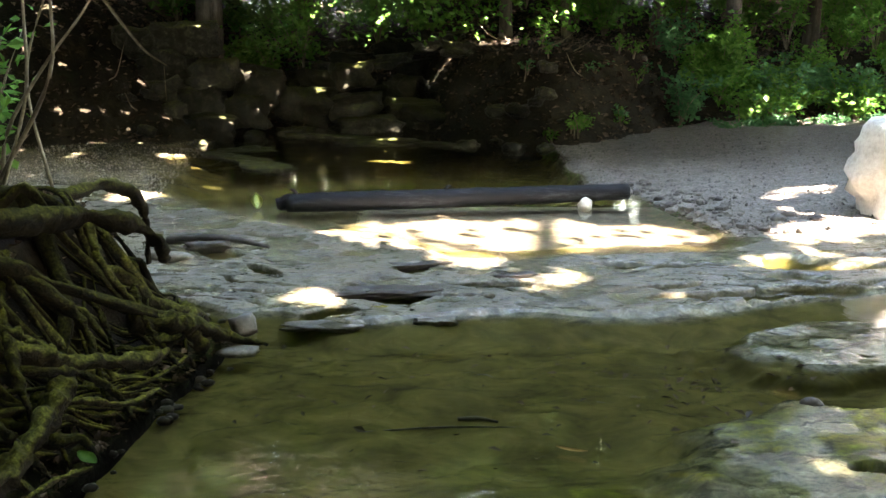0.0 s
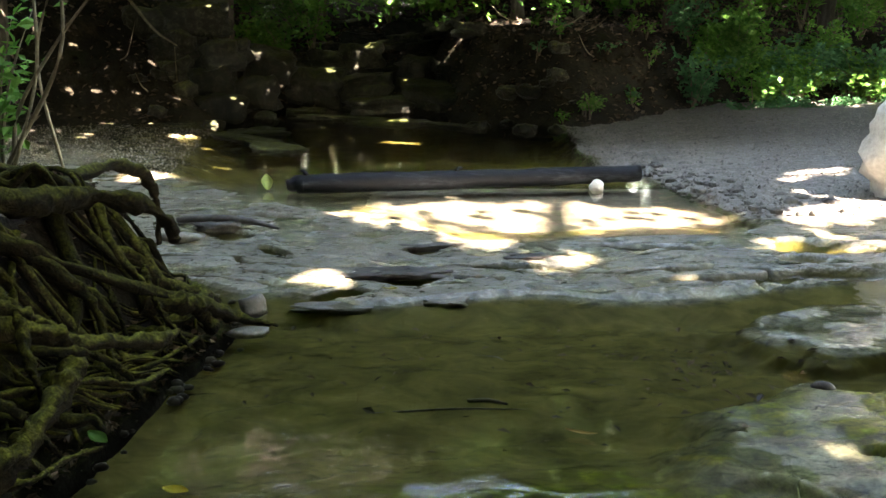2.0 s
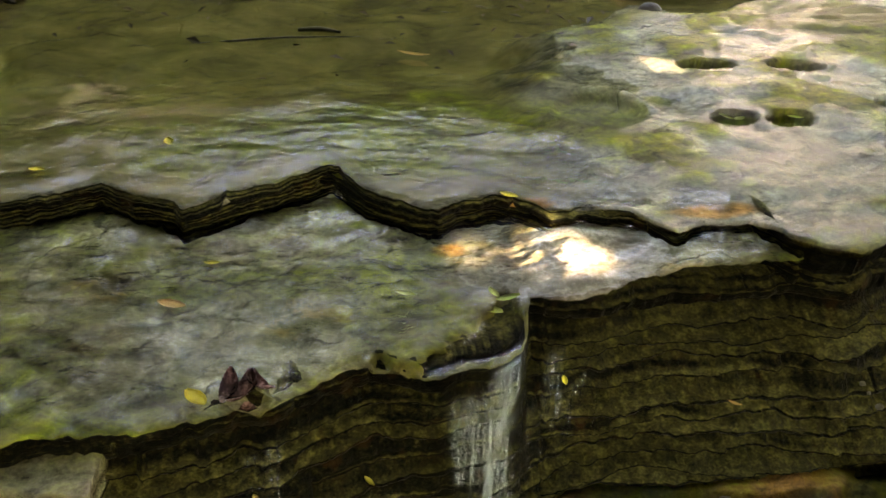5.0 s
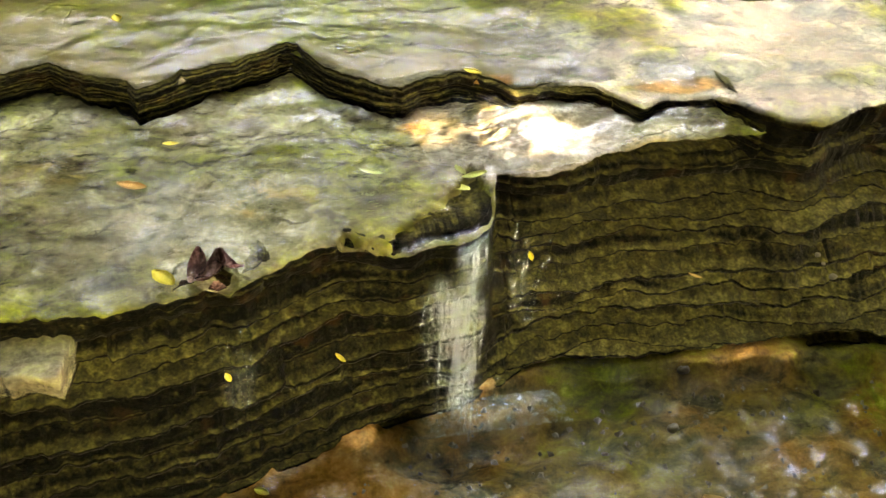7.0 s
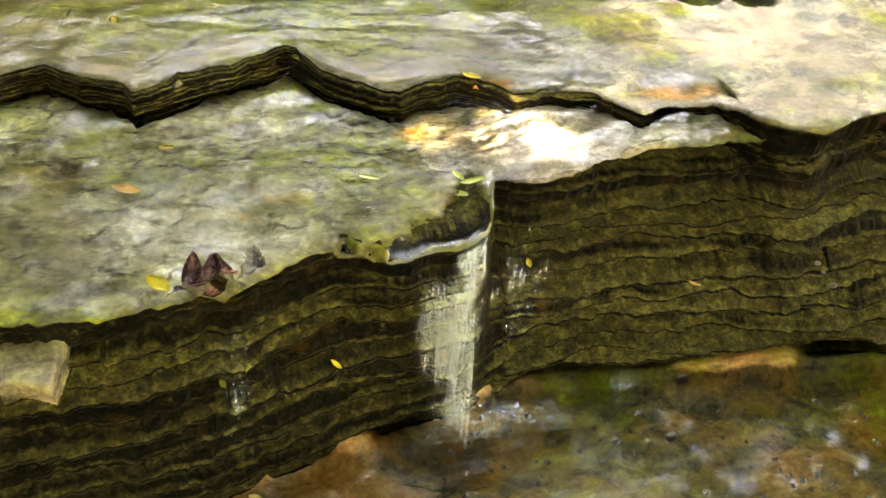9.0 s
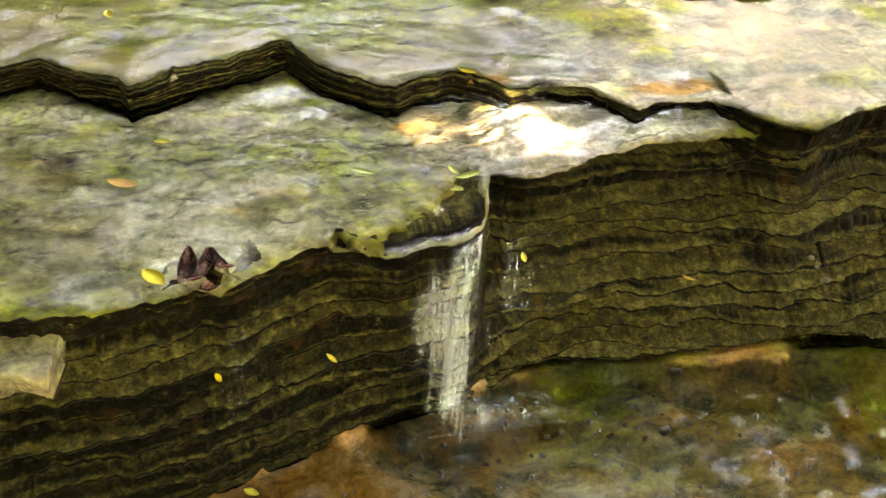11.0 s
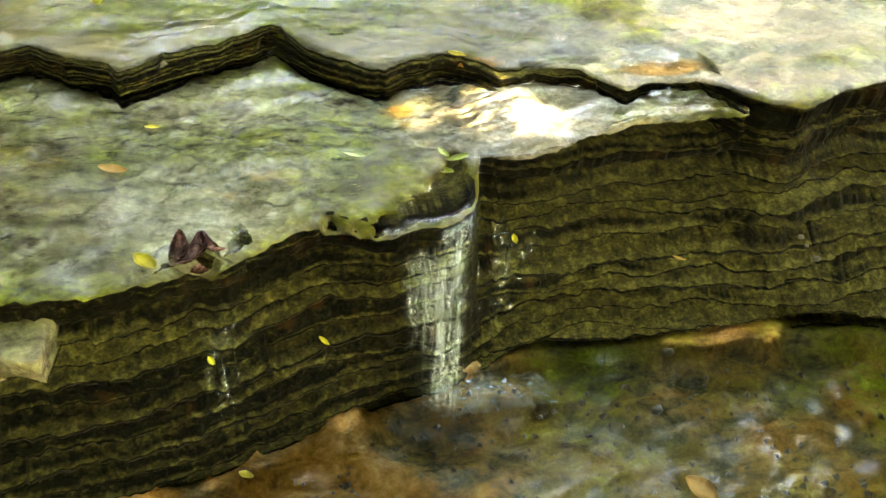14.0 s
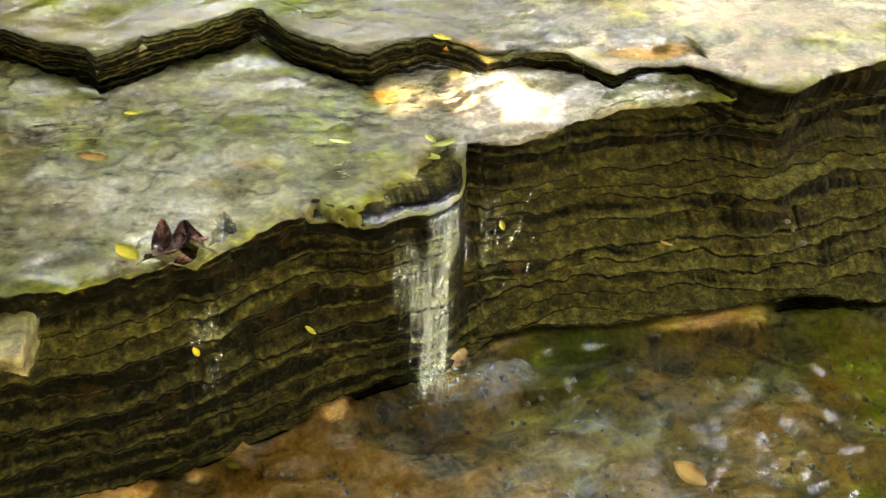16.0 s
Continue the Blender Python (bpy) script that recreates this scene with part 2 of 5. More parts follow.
def fall_material(name="falling_water", scale=90, stretch=(1, 1, 0.05), most=0.17):
    """Broken falling water: streaks of froth in clear water."""
    mat = bpy.data.materials.new(name)
    mat.use_nodes = True
    nt = mat.node_tree
    out = nt.nodes["Material Output"]
    bsdf = nt.nodes["Principled BSDF"]
    bsdf.inputs["Base Color"].default_value = (0.52, 0.60, 0.60, 1)
    bsdf.inputs["Roughness"].default_value = 0.25
    coord = nt.nodes.new("ShaderNodeTexCoord").outputs["Object"]
    streak = noise_tex(nt, coord, scale, 3, 0.5, stretch, 0.2)
    clear = node(nt, "ShaderNodeBsdfTransparent", Color=(0.93, 0.95, 0.92, 1))
    m = node(nt, "ShaderNodeMixShader")
    nt.links.new(mapr(nt, streak, 0.40, 0.68, 0.05 * most, most), m.inputs[0])
    nt.links.new(clear.outputs[0], m.inputs[1])
    nt.links.new(bsdf.outputs[0], m.inputs[2])
    nt.links.new(m.outputs[0], out.inputs[0])
    return mat


M_BED = bed_material()
# Near-black base and paler mossy tops put shade and light into the ledge's colour
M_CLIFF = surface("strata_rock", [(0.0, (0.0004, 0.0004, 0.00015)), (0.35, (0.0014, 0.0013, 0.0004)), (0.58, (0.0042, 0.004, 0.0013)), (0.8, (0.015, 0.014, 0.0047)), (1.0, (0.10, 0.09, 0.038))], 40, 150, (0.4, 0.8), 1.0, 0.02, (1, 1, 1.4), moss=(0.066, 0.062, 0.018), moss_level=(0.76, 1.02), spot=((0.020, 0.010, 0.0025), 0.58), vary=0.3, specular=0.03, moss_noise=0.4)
# Copy with wider moss, which brightens the right face in place of light
M_CLIFF_LIT_MOSS = surface("lit_mossy_strata_rock", [(0.0, (0.0004, 0.0004, 0.00015)), (0.35, (0.0014, 0.0013, 0.0004)), (0.58, (0.0042, 0.004, 0.0013)), (0.8, (0.015, 0.014, 0.0047)), (1.0, (0.10, 0.09, 0.038))], 40, 150, (0.4, 0.8), 1.0, 0.02, (1, 1, 1.4), moss=(0.066, 0.062, 0.018), moss_level=(0.70, 0.98), spot=((0.020, 0.010, 0.0025), 0.58), vary=0.3, specular=0.03, moss_noise=0.4)
M_WATER = water_material("stream_water", (0.92, 0.90, 0.79), 16, 0.024, (1, 1.3, 1), 0.012, 1.33)
M_FILM = water_material("film_water", (0.93, 0.93, 0.76), 15, 0.034, (1, 1.4, 1), 0.015, 1.26)
M_PLUNGE = water_material("plunge_water", (0.92, 0.90, 0.74), 12, 0.026, (1, 1.6, 1), 0.03, 1.27)
M_FALL = fall_material("falling_water", 95, (1, 0.3, 0.05), 0.34)
M_STREAK = fall_material("water_streak", 130, (1, 1, 0.02), 0.27)
M_FOAM = fall_material("foam", 55, (1, 1.6, 1), 0.42)
M_BARK = surface("bark", [(0.0, (0.03, 0.024, 0.016)), (0.5, (0.085, 0.07, 0.05)), (1.0, (0.17, 0.145, 0.11))], 9, 70, (0.7, 0.95), 0.9, 0.02, (1, 1, 0.25), vary=0.2)
M_LOG = surface("weathered_log", [(0.0, (0.0015, 0.0018, 0.0021)), (0.5, (0.0055, 0.0066, 0.0076)), (1.0, (0.05, 0.056, 0.06))], 6, 60, (0.5, 0.8), 0.7, 0.012, (0.15, 1, 1))
# Near-black base carries the bank's shade; lighter tops are moss and painted sun
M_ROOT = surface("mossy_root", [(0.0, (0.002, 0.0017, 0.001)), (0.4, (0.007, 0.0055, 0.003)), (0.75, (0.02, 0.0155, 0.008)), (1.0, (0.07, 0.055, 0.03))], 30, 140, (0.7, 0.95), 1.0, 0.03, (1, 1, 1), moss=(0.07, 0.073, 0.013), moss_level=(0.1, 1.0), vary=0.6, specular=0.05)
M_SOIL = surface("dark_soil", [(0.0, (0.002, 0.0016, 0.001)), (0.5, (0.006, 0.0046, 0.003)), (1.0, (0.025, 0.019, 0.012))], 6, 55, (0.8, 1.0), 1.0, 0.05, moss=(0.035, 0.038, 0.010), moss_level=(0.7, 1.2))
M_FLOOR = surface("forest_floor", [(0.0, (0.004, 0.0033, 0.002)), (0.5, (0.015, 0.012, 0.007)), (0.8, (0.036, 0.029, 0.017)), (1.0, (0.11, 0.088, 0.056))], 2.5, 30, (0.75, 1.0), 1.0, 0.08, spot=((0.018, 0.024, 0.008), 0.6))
M_STONE = surface("grey_stone", [(0.0, (0.045, 0.041, 0.034)), (0.5, (0.115, 0.107, 0.09)), (1.0, (0.26, 0.245, 0.21))], 12, 80, (0.45, 0.8), 0.6, 0.01, vary=0.35)
M_DARKSTONE = surface("wet_dark_stone", [(0.0, (0.015, 0.013, 0.012)), (0.5, (0.05, 0.044, 0.038)), (1.0, (0.12, 0.105, 0.09))], 14, 90, (0.2, 0.5), 0.6, 0.008, vary=0.2)
M_BOULDER = surface("pale_boulder", [(0.0, (0.30, 0.27, 0.21)), (0.5, (0.55, 0.52, 0.45)), (1.0, (0.74, 0.72, 0.66))], 4, 40, (0.7, 0.95), 0.9, 0.03, moss=(0.18, 0.19, 0.06), moss_level=(0.8, 1.3), spot=((0.16, 0.12, 0.075), 0.6))
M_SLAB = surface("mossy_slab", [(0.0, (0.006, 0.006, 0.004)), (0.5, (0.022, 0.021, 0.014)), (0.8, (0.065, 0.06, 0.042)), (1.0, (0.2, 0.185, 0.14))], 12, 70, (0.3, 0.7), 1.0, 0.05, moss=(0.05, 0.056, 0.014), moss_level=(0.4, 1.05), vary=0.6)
M_GREEN = leaf_material("green_leaf", (0.055, 0.165, 0.026), (0.15, 0.31, 0.05))
M_FERN = leaf_material("blue_green_leaf", (0.05, 0.15, 0.06), (0.10, 0.24, 0.09))
# darker and less translucent than M_GREEN, so unseen crowns leak little light
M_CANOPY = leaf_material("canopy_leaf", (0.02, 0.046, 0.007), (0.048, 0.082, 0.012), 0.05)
M_YELLOW = leaf_material("yellow_leaf", (0.55, 0.48, 0.07), (0.68, 0.55, 0.06), 0.3)
M_LIME = leaf_material("lime_leaf", (0.45, 0.52, 0.16), (0.58, 0.60, 0.22), 0.3)
M_OCHRE = leaf_material("ochre_leaf", (0.48, 0.30, 0.10), (0.55, 0.36, 0.14), 0.2)
M_LITTER = leaf_material("litter_leaf", (0.010, 0.007, 0.004), (0.17, 0.125, 0.085), 0.15)
# pink end of the ramp paints in the clump's highlights
M_DEAD = surface("wet_dead_leaf", [(0.0, (0.02, 0.012, 0.01)), (0.5, (0.08, 0.04, 0.032)), (1.0, (0.48, 0.27, 0.23))], 30, 120, (0.12, 0.35), 0.6, 0.006)
M_TWIG = surface("pale_twig", [(0.0, (0.07, 0.06, 0.035)), (0.5, (0.16, 0.135, 0.09)), (1.0, (0.3, 0.26, 0.18))], 14, 80, (0.6, 0.9), 0.6, 0.006, vary=0.2)


# ---- meshes ----
def mesh_object(name, verts, faces, material, parent=None, label="", flat=False):
    me = bpy.data.meshes.new(name)
    me.from_pydata([tuple(v) for v in verts] if not isinstance(verts, np.ndarray) else verts.tolist(), [], faces if isinstance(faces, list) else faces.tolist())
    me.materials.append(material)
    if not flat:
        me.polygons.foreach_set("use_smooth", [True] * len(me.polygons))
    me.update()
    ob = new(name, me)
    if parent:
        ob.parent = parent
    if label:
        tagged(ob, label)
    return ob


def part(name, bm, material, parent=None, label="", flat=False):
    me = bpy.data.meshes.new(name)
    bm.to_mesh(me)
    bm.free()
    me.materials.append(material)
    if not flat:
        me.polygons.foreach_set("use_smooth", [True] * len(me.polygons))
    ob = new(name, me)
    if parent:
        ob.parent = parent
    if label:
        tagged(ob, label)
    return ob


def thing(name, label, category, group="", at=(0, 0, 0)):
    ob = new(name)
    ob.location = at
    ob.empty_display_size = 0.1
    return tagged(ob, label, category, group)


def grid_faces(rows, cols):
    idx = np.arange(rows * cols).reshape(rows, cols)
    return np.stack([idx[:-1, :-1], idx[:-1, 1:], idx[1:, 1:], idx[1:, :-1]], -1).reshape(-1, 4)


def grid_object(name, X, Y, Z, material, parent=None, zone=None, flow=None):
    r, c = X.shape
    ob = mesh_object(name, np.stack([X, Y, Z], -1).reshape(-1, 3), grid_faces(r, c), material, parent)
    if zone is not None:
        a = ob.data.color_attributes.new("zone", "FLOAT_COLOR", "POINT")
        rgba = np.ones((r * c, 4), np.float32)
        zone = zone.reshape(r * c, -1)
        rgba[:, 3] = 0
        rgba[:, :zone.shape[1]] = np.clip(zone, 0, 1)
        a.data.foreach_set("color", rgba.ravel())
    if flow is not None:
        a = ob.data.attributes.new("flow", "FLOAT", "POINT")
        a.data.foreach_set("value", np.asarray(flow, np.float32).ravel())
    return ob


def spline(points, n):
    """A smooth line through points (Catmull-Rom), n samples."""
    p = np.array(points, float)
    p = np.vstack([2 * p[0] - p[1], p, 2 * p[-1] - p[-2]])
    t = np.linspace(0, len(points) - 1 - 1e-6, n)
    i = t.astype(int)
    u = (t - i)[:, None]
    a, b, c, d = p[i], p[i + 1], p[i + 2], p[i + 3]
    return 0.5 * (2 * b + (c - a) * u + (2 * a - 5 * b + 4 * c - d) * u ** 2 + (3 * b - a - 3 * c + d) * u ** 3)


def tube_data(line, radii, sides=8, rough=0.12, seed=0):
    line = np.asarray(line, float)
    n = len(line)
    radii = np.interp(np.linspace(0, 1, n), np.linspace(0, 1, len(radii)), radii)
    tan = np.gradient(line, axis=0)
    tan /= np.linalg.norm(tan, axis=1)[:, None] + 1e-9
    up = np.where(np.abs(tan[:, 2:3]) > 0.9, np.array([[1.0, 0, 0]]), np.array([[0, 0, 1.0]]))
    side = np.cross(tan, up)
    side /= np.linalg.norm(side, axis=1)[:, None] + 1e-9
    nor = np.cross(side, tan)
    ang = np.linspace(0, 2 * np.pi, sides, endpoint=False)
    s = np.arange(n)[:, None]
    rr = radii[:, None] * (1 + rough * 2 * (vnoise(s * 0.45 + seed * 9.1, ang[None, :] * 1.3 + seed, 3) - 0.5) + rough * (vnoise(s * 0.13 + seed * 3.3, ang[None, :] * 0 + 0.5, 8) - 0.5) * 2)
    v = line[:, None, :] + rr[:, :, None] * (np.cos(ang)[None, :, None] * side[:, None, :] + np.sin(ang)[None, :, None] * nor[:, None, :])
    verts = v.reshape(-1, 3)
    faces = []
    for i in range(n - 1):
        for j in range(sides):
            k = (j + 1) % sides
            faces.append((i * sides + j, i * sides + k, (i + 1) * sides + k, (i + 1) * sides + j))
    faces.append(tuple(range(sides - 1, -1, -1)))
    faces.append(tuple((n - 1) * sides + j for j in range(sides)))
    return verts, faces


def tube(name, points, radii, material, parent=None, label="", sides=8, n=24, rough=0.12, seed=0):
    v, f = tube_data(spline(points, n), radii, sides, rough, seed)
    return mesh_object(name, v, f, material, parent, label)


def stone_bm(size, seed, flat=1.0, lumps=0.3, cuts=2, blocky=0.0):
    """A worn stone about size across, its foot near z = 0."""
    bm = bmesh.new()
    bmesh.ops.create_icosphere(bm, subdivisions=cuts, radius=1.0)
    off = Vector((seed * 3.17, seed * 1.31, seed * 2.3))
    for v in bm.verts:
        d = v.co.normalized()
        if blocky:
            m = max(abs(d.x), abs(d.y), abs(d.z))
            d = d.lerp(d / m, blocky)
        k = 1 + lumps * noise.noise(d * 1.3 + off) + lumps * 0.4 * noise.noise(d * 3.1 + off) + lumps * 0.15 * noise.noise(d * 8 + off)
        v.co = Vector((d.x * size[0], d.y * size[1], d.z * size[2] * flat)) * 0.5 * k
    low = min(v.co.z for v in bm.verts)
    for v in bm.verts:
        v.co.z -= low * 0.75
    return bm


def leaf_bm(length, width, curl=0.25, seed=0):
    """One leaf blade with a midrib fold, tip along +y, thin but solid."""
    bm = bmesh.new()
    n = 7
    rng = random.Random(seed)
    rows = []
    for i in range(n):
        t = i / (n - 1)
        w = width * 0.5 * math.sin(math.pi * (t * 0.92 + 0.04)) ** 0.8 * (1 + 0.15 * (rng.random() - 0.5))
        y = (t - 0.5) * length
        z = curl * length * (t - 0.5) ** 2 + 0.001
        rows.append([bm.verts.new((-w, y, z + w * 0.35)), bm.verts.new((0, y, z)), bm.verts.new((w, y, z + w * 0.3))])
    for a, b in zip(rows, rows[1:]):
        for k in range(2):
            bm.faces.new((a[k], a[k + 1], b[k + 1], b[k]))
    geom = bmesh.ops.solidify(bm, geom=bm.faces[:], thickness=0.0006)
    return bm


def leaf_cloud(name, pos, nor, size, material, parent=None, label="", aspect=0.6, seed=0):
    """Many small leaves in one mesh: each two folded halves."""
    rng = np.random.default_rng(seed)
    n = len(pos)
    nor = nor / (np.linalg.norm(nor, axis=1)[:, None] + 1e-9)
    rnd = rng.normal(size=(n, 3))
    a = np.cross(nor, rnd)
    a /= np.linalg.norm(a, axis=1)[:, None] + 1e-9
    b = np.cross(nor, a)
    size = np.broadcast_to(np.asarray(size, float), (n,))[:, None]
    base, tip = pos - a * size * 0.5, pos + a * size * 0.5
    l = pos + b * size * aspect * 0.5 + nor * size * 0.12 - a * size * 0.08
    r = pos - b * size * aspect * 0.5 + nor * size * 0.12 - a * size * 0.08
    v = np.stack([base, r, tip, l], 1).reshape(-1, 3)
    k = np.arange(n) * 4
    f = np.concatenate([np.stack([k, k + 1, k + 2], 1), np.stack([k, k + 2, k + 3], 1)])
    return mesh_object(name, v, f, material, parent, label, flat=True)


M_GRAVEL = surface("fine_gravel", [(0.0, (0.06, 0.052, 0.04)), (0.5, (0.14, 0.125, 0.10)), (1.0, (0.30, 0.27, 0.225))], 30, 150, (0.6, 0.9), 0.5, 0.004)


# ---- the lie of the stream ----
EDGE_X = [-3.5, -1.2, -0.56, -0.465, -0.376, -0.30, -0.218, -0.20, -0.116, 0.0, 0.112, 0.177, 0.262, 0.323, 0.382, 0.456, 0.511, 0.56, 0.638, 0.72, 0.79, 0.83, 0.904, 0.96, 1.0, 1.033, 1.128, 1.24, 1.38, 2.2, 7.0]
EDGE_Y = [1.70, 1.66, 1.635, 1.675, 1.71, 1.65, 1.62, 1.585, 1.635, 1.70, 1.762, 1.65, 1.585, 1.56, 1.596, 1.607, 1.58, 1.535, 1.55, 1.52, 1.41, 1.44, 1.455, 1.44, 1.41, 1.35, 1.295, 1.36, 1.40, 1.5, 1.7]
LIP_X = [-3.5, -0.6, -0.36, -0.307, -0.226, -0.143, -0.095, -0.08, -0.06, -0.04, -0.025, 0.0, 0.069, 0.119, 0.16, 0.191, 0.267, 0.329, 0.384, 0.426, 0.444, 0.455, 0.47, 0.51, 0.56, 0.613, 0.695, 0.78, 0.927, 1.033, 1.128, 1.24, 1.38, 2.2, 7.0]
LIP_Y = [0.9, 0.99, 1.03, 1.029, 1.035, 1.047, 1.062, 1.078, 1.082, 1.072, 1.072, 1.092, 1.132, 1.16, 1.163, 1.152, 1.137, 1.146, 1.160, 1.184, 1.215, 1.27, 1.315, 1.30, 1.285, 1.292, 1.331, 1.338, 1.339, 1.335, 1.288, 1.35, 1.39, 1.48, 1.7]
FLAKE_X = [0.0, 0.132, 0.166, 0.22, 0.276, 0.321, 0.358, 0.406, 0.43, 0.45]
FLAKE_Y = [0.9, 1.130, 1.191, 1.150, 1.192, 1.213, 1.246, 1.317, 1.34, 1.2]
BASE_X = [-3.5, -0.45, -0.086, 0.0, 0.109, 0.215, 0.276, 0.395, 0.475, 0.568, 0.739, 0.929, 1.067, 1.209, 1.443, 2.2, 7.0]
BASE_Y = [0.62, 0.90, 0.962, 1.0, 1.034, 1.08, 1.10, 1.12, 1.15, 1.205, 1.207, 1.185, 1.172, 1.17, 1.15, 1.2, 1.4]
POOL_Z = -0.505      # water level below the fall


def edge_y(x):
    return np.interp(x, EDGE_X, EDGE_Y) + 0.010 * fbm(np.asarray(x) * 17, 0.3, 3, 5) + 0.005 * fbm(np.asarray(x) * 60, 0.9, 3, 7)


def lip_y(x):
    return np.interp(x, LIP_X, LIP_Y) + 0.010 * fbm(np.asarray(x) * 19, 4.3, 3, 6) + 0.006 * fbm(np.asarray(x) * 65, 4.9, 3, 8)


def base_y(x):
    return np.interp(x, BASE_X, BASE_Y)


def bank_x(y):
    """Waterline of the root bank."""
    return np.interp(y, [1.0, 2.06, 2.74, 3.1, 3.3, 3.6, 3.85, 4.85, 6.0], [-1.05, -0.99, -0.92, -0.84, -0.84, -0.98, -1.2, -1.6, -2.3])


def shelf_near(x):
    return np.interp(x, [-2.5, -1.37, -0.9, -0.68, -0.37, 0.04, 0.52, 0.87, 1.26, 2.05, 6], [4.2, 3.95, 3.62, 3.66, 3.49, 3.6, 3.64, 3.6, 3.73, 4.0, 4.6]) + 0.05 * fbm(x * 3.5, 0, 4, 11)


def shelf_far(x):
    return np.interp(x, [-4, -2.4, -1.6, -1.03, -0.65, -0.3, 0.05, 0.5, 1.0, 1.5, 2.1, 2.6, 6], [7.4, 7.0, 6.2, 5.67, 5.5, 5.3, 4.75, 4.75, 4.87, 4.95, 5.5, 5.8, 6.5]) + 0.06 * fbm(x * 2.5, 3, 4, 12)


def gravel_x(y):
    """Edge of the gravel bar beside the far pool."""
    return np.interp(y, [4.9, 5.1, 5.7, 6.3, 6.67, 7.07, 8.0, 9.3, 10.2], [2.2, 1.75, 1.6, 1.5, 1.38, 1.2, 1.1, 1.2, 1.0]) + 0.07 * fbm(y * 3, 7, 4, 13)


SLITS = [(-0.26, 4.36, -0.02, 4.47, 0.07), (-0.5, 3.86, -0.02, 3.92, 0.09), (-0.6, 3.64, -0.34, 3.66, 0.05), (0.27, 4.29, 0.46, 4.24, 0.08), (0.74, 4.48, 1.44, 4.43, 0.045), (1.44, 4.43, 2.3, 4.41, 0.07), (1.6, 4.57, 2.02, 4.52, 0.10), (1.55, 4.18, 1.8, 4.18, 0.08), (-1.97, 6.16, -1.6, 6.29, 0.10), (-1.32, 4.72, -1.05, 4.62, 0.09), (-1.0, 4.45, -0.78, 4.25, 0.05), (0.9, 3.86, 2.1, 3.98, 0.05), (-1.6, 5.25, -0.8, 5.15, 0.05), (0.1, 4.1, 0.45, 4.05, 0.035)]
POTHOLES = [(0.79, 1.985, 0.13, 0.12), (1.12, 1.895, 0.06, 0.035), (1.265, 1.88, 0.065, 0.035), (1.17, 2.21, 0.09, 0.035), (1.43, 2.19, 0.09, 0.035), (1.62, 1.95, 0.08, 0.05)]


def bed(x, y):
    """Height of the upper bed and the shares of silt, sand and algae."""
    n1, n2 = fbm(x * 1.7, y * 2.6, 4, 21), fbm(x * 9, y * 14, 4, 22)
    rough = 0.007 * n1 + 0.006 * n2 + 0.003 * fbm(x * 30, y * 42, 3, 24)
    # flat slabs: low risers that run across the stream
    lay = 6.0 * y + 0.7 * x + 1.3 * n1
    riser = np.abs(lay - np.round(lay))
    riser = smooth(0.0, 0.07, riser)
    z = np.full_like(x, -0.018) + rough
    silt, sand, alga = np.zeros_like(x), np.zeros_like(x), np.zeros_like(x)
    near, far = shelf_near(x), shelf_far(x)
    # the middle pool
    n3 = fbm(x * 4.5, y * 5.5, 4, 23)
    right_rock = smooth(-0.12, 0.22, (x - 0.60 - 0.28 * np.clip(y - 2.13, 0, 0.45)) + 0.16 * n3) * smooth(0.05, -0.05, y - (2.58 + 0.2 * (x - 0.75)) + 0.16 * n3)
    island = smooth(1.12, 0.72, ellipse(x, y, 1.66, 3.27, 0.6, 0.31) + 0.3 * n1 + 0.35 * n3)
    pool = smooth(1.95, 2.45, y + 0.1 * n1 + 0.25 * smooth(-0.2, -0.9, x)) * smooth(0.02, 0.22, near - y) * (1 - right_rock) * (1 - island)
    z = z - 0.05 * pool
    silt = np.maximum(silt, pool * 1.0)
    pale = smooth(1.0, 0.7, ellipse(x, y, -0.60, 2.5, 0.2, 0.22) + 0.5 * n3)
    z, silt = z + 0.012 * pale, silt * (1 - 0.95 * pale)
    silt = np.maximum(silt, 0.80 * smooth(2.9, 2.1, y) * smooth(0.75, 0.5, x))
    # thin floor by the lower edge: olive and shallow
    off = y - np.interp(x, EDGE_X, EDGE_Y)
    z = z - 0.004 * smooth(0.08, 0.0, off) - 0.016 * smooth(0.06, 0.2, off) * smooth(1.2, 0.8, off) * smooth(0.85, 0.6, x)
    z = np.where(right_rock > 0, z * (1 - right_rock) + right_rock * (0.004 + 0.010 * n1 + 0.010 * n3 + 0.007 * n2 + 0.003 * fbm(x * 30, y * 42, 3, 24) + 0.012 * smooth(1.2, 2.4, x) + 0.012 * smooth(0.9, 1.15, x)), z)
    silt = silt * (1 - right_rock) + right_rock * (0.22 + 0.35 * smooth(0.0, 0.5, n1 + 0.6 * n3))
    alga = np.maximum(alga, right_rock * 0.42 * smooth(0.0, 0.4, n3 - 0.3 * n1))
    z = z * (1 - island) + island * (0.002 + 0.010 * n1 + 0.018 * n3 + 0.010 * n2)
    silt = silt * (1 - island)
    weed = np.zeros_like(x)
    for cx, cy, rx, ry in POTHOLES:
        hole = smooth(1.05, 0.75, ellipse(x, y, cx, cy, rx, ry) + 0.12 * n1)
        z = z * (1 - hole) + hole * -0.035
        silt = np.maximum(silt * (1 - hole), hole * 0.25)
        weed = np.maximum(weed, hole * (0.9 if rx < 0.1 else 0.5))
    # the bare shelf
    on = smooth(-0.03, 0.05, y - near) * smooth(-0.05, 0.25, far - y)
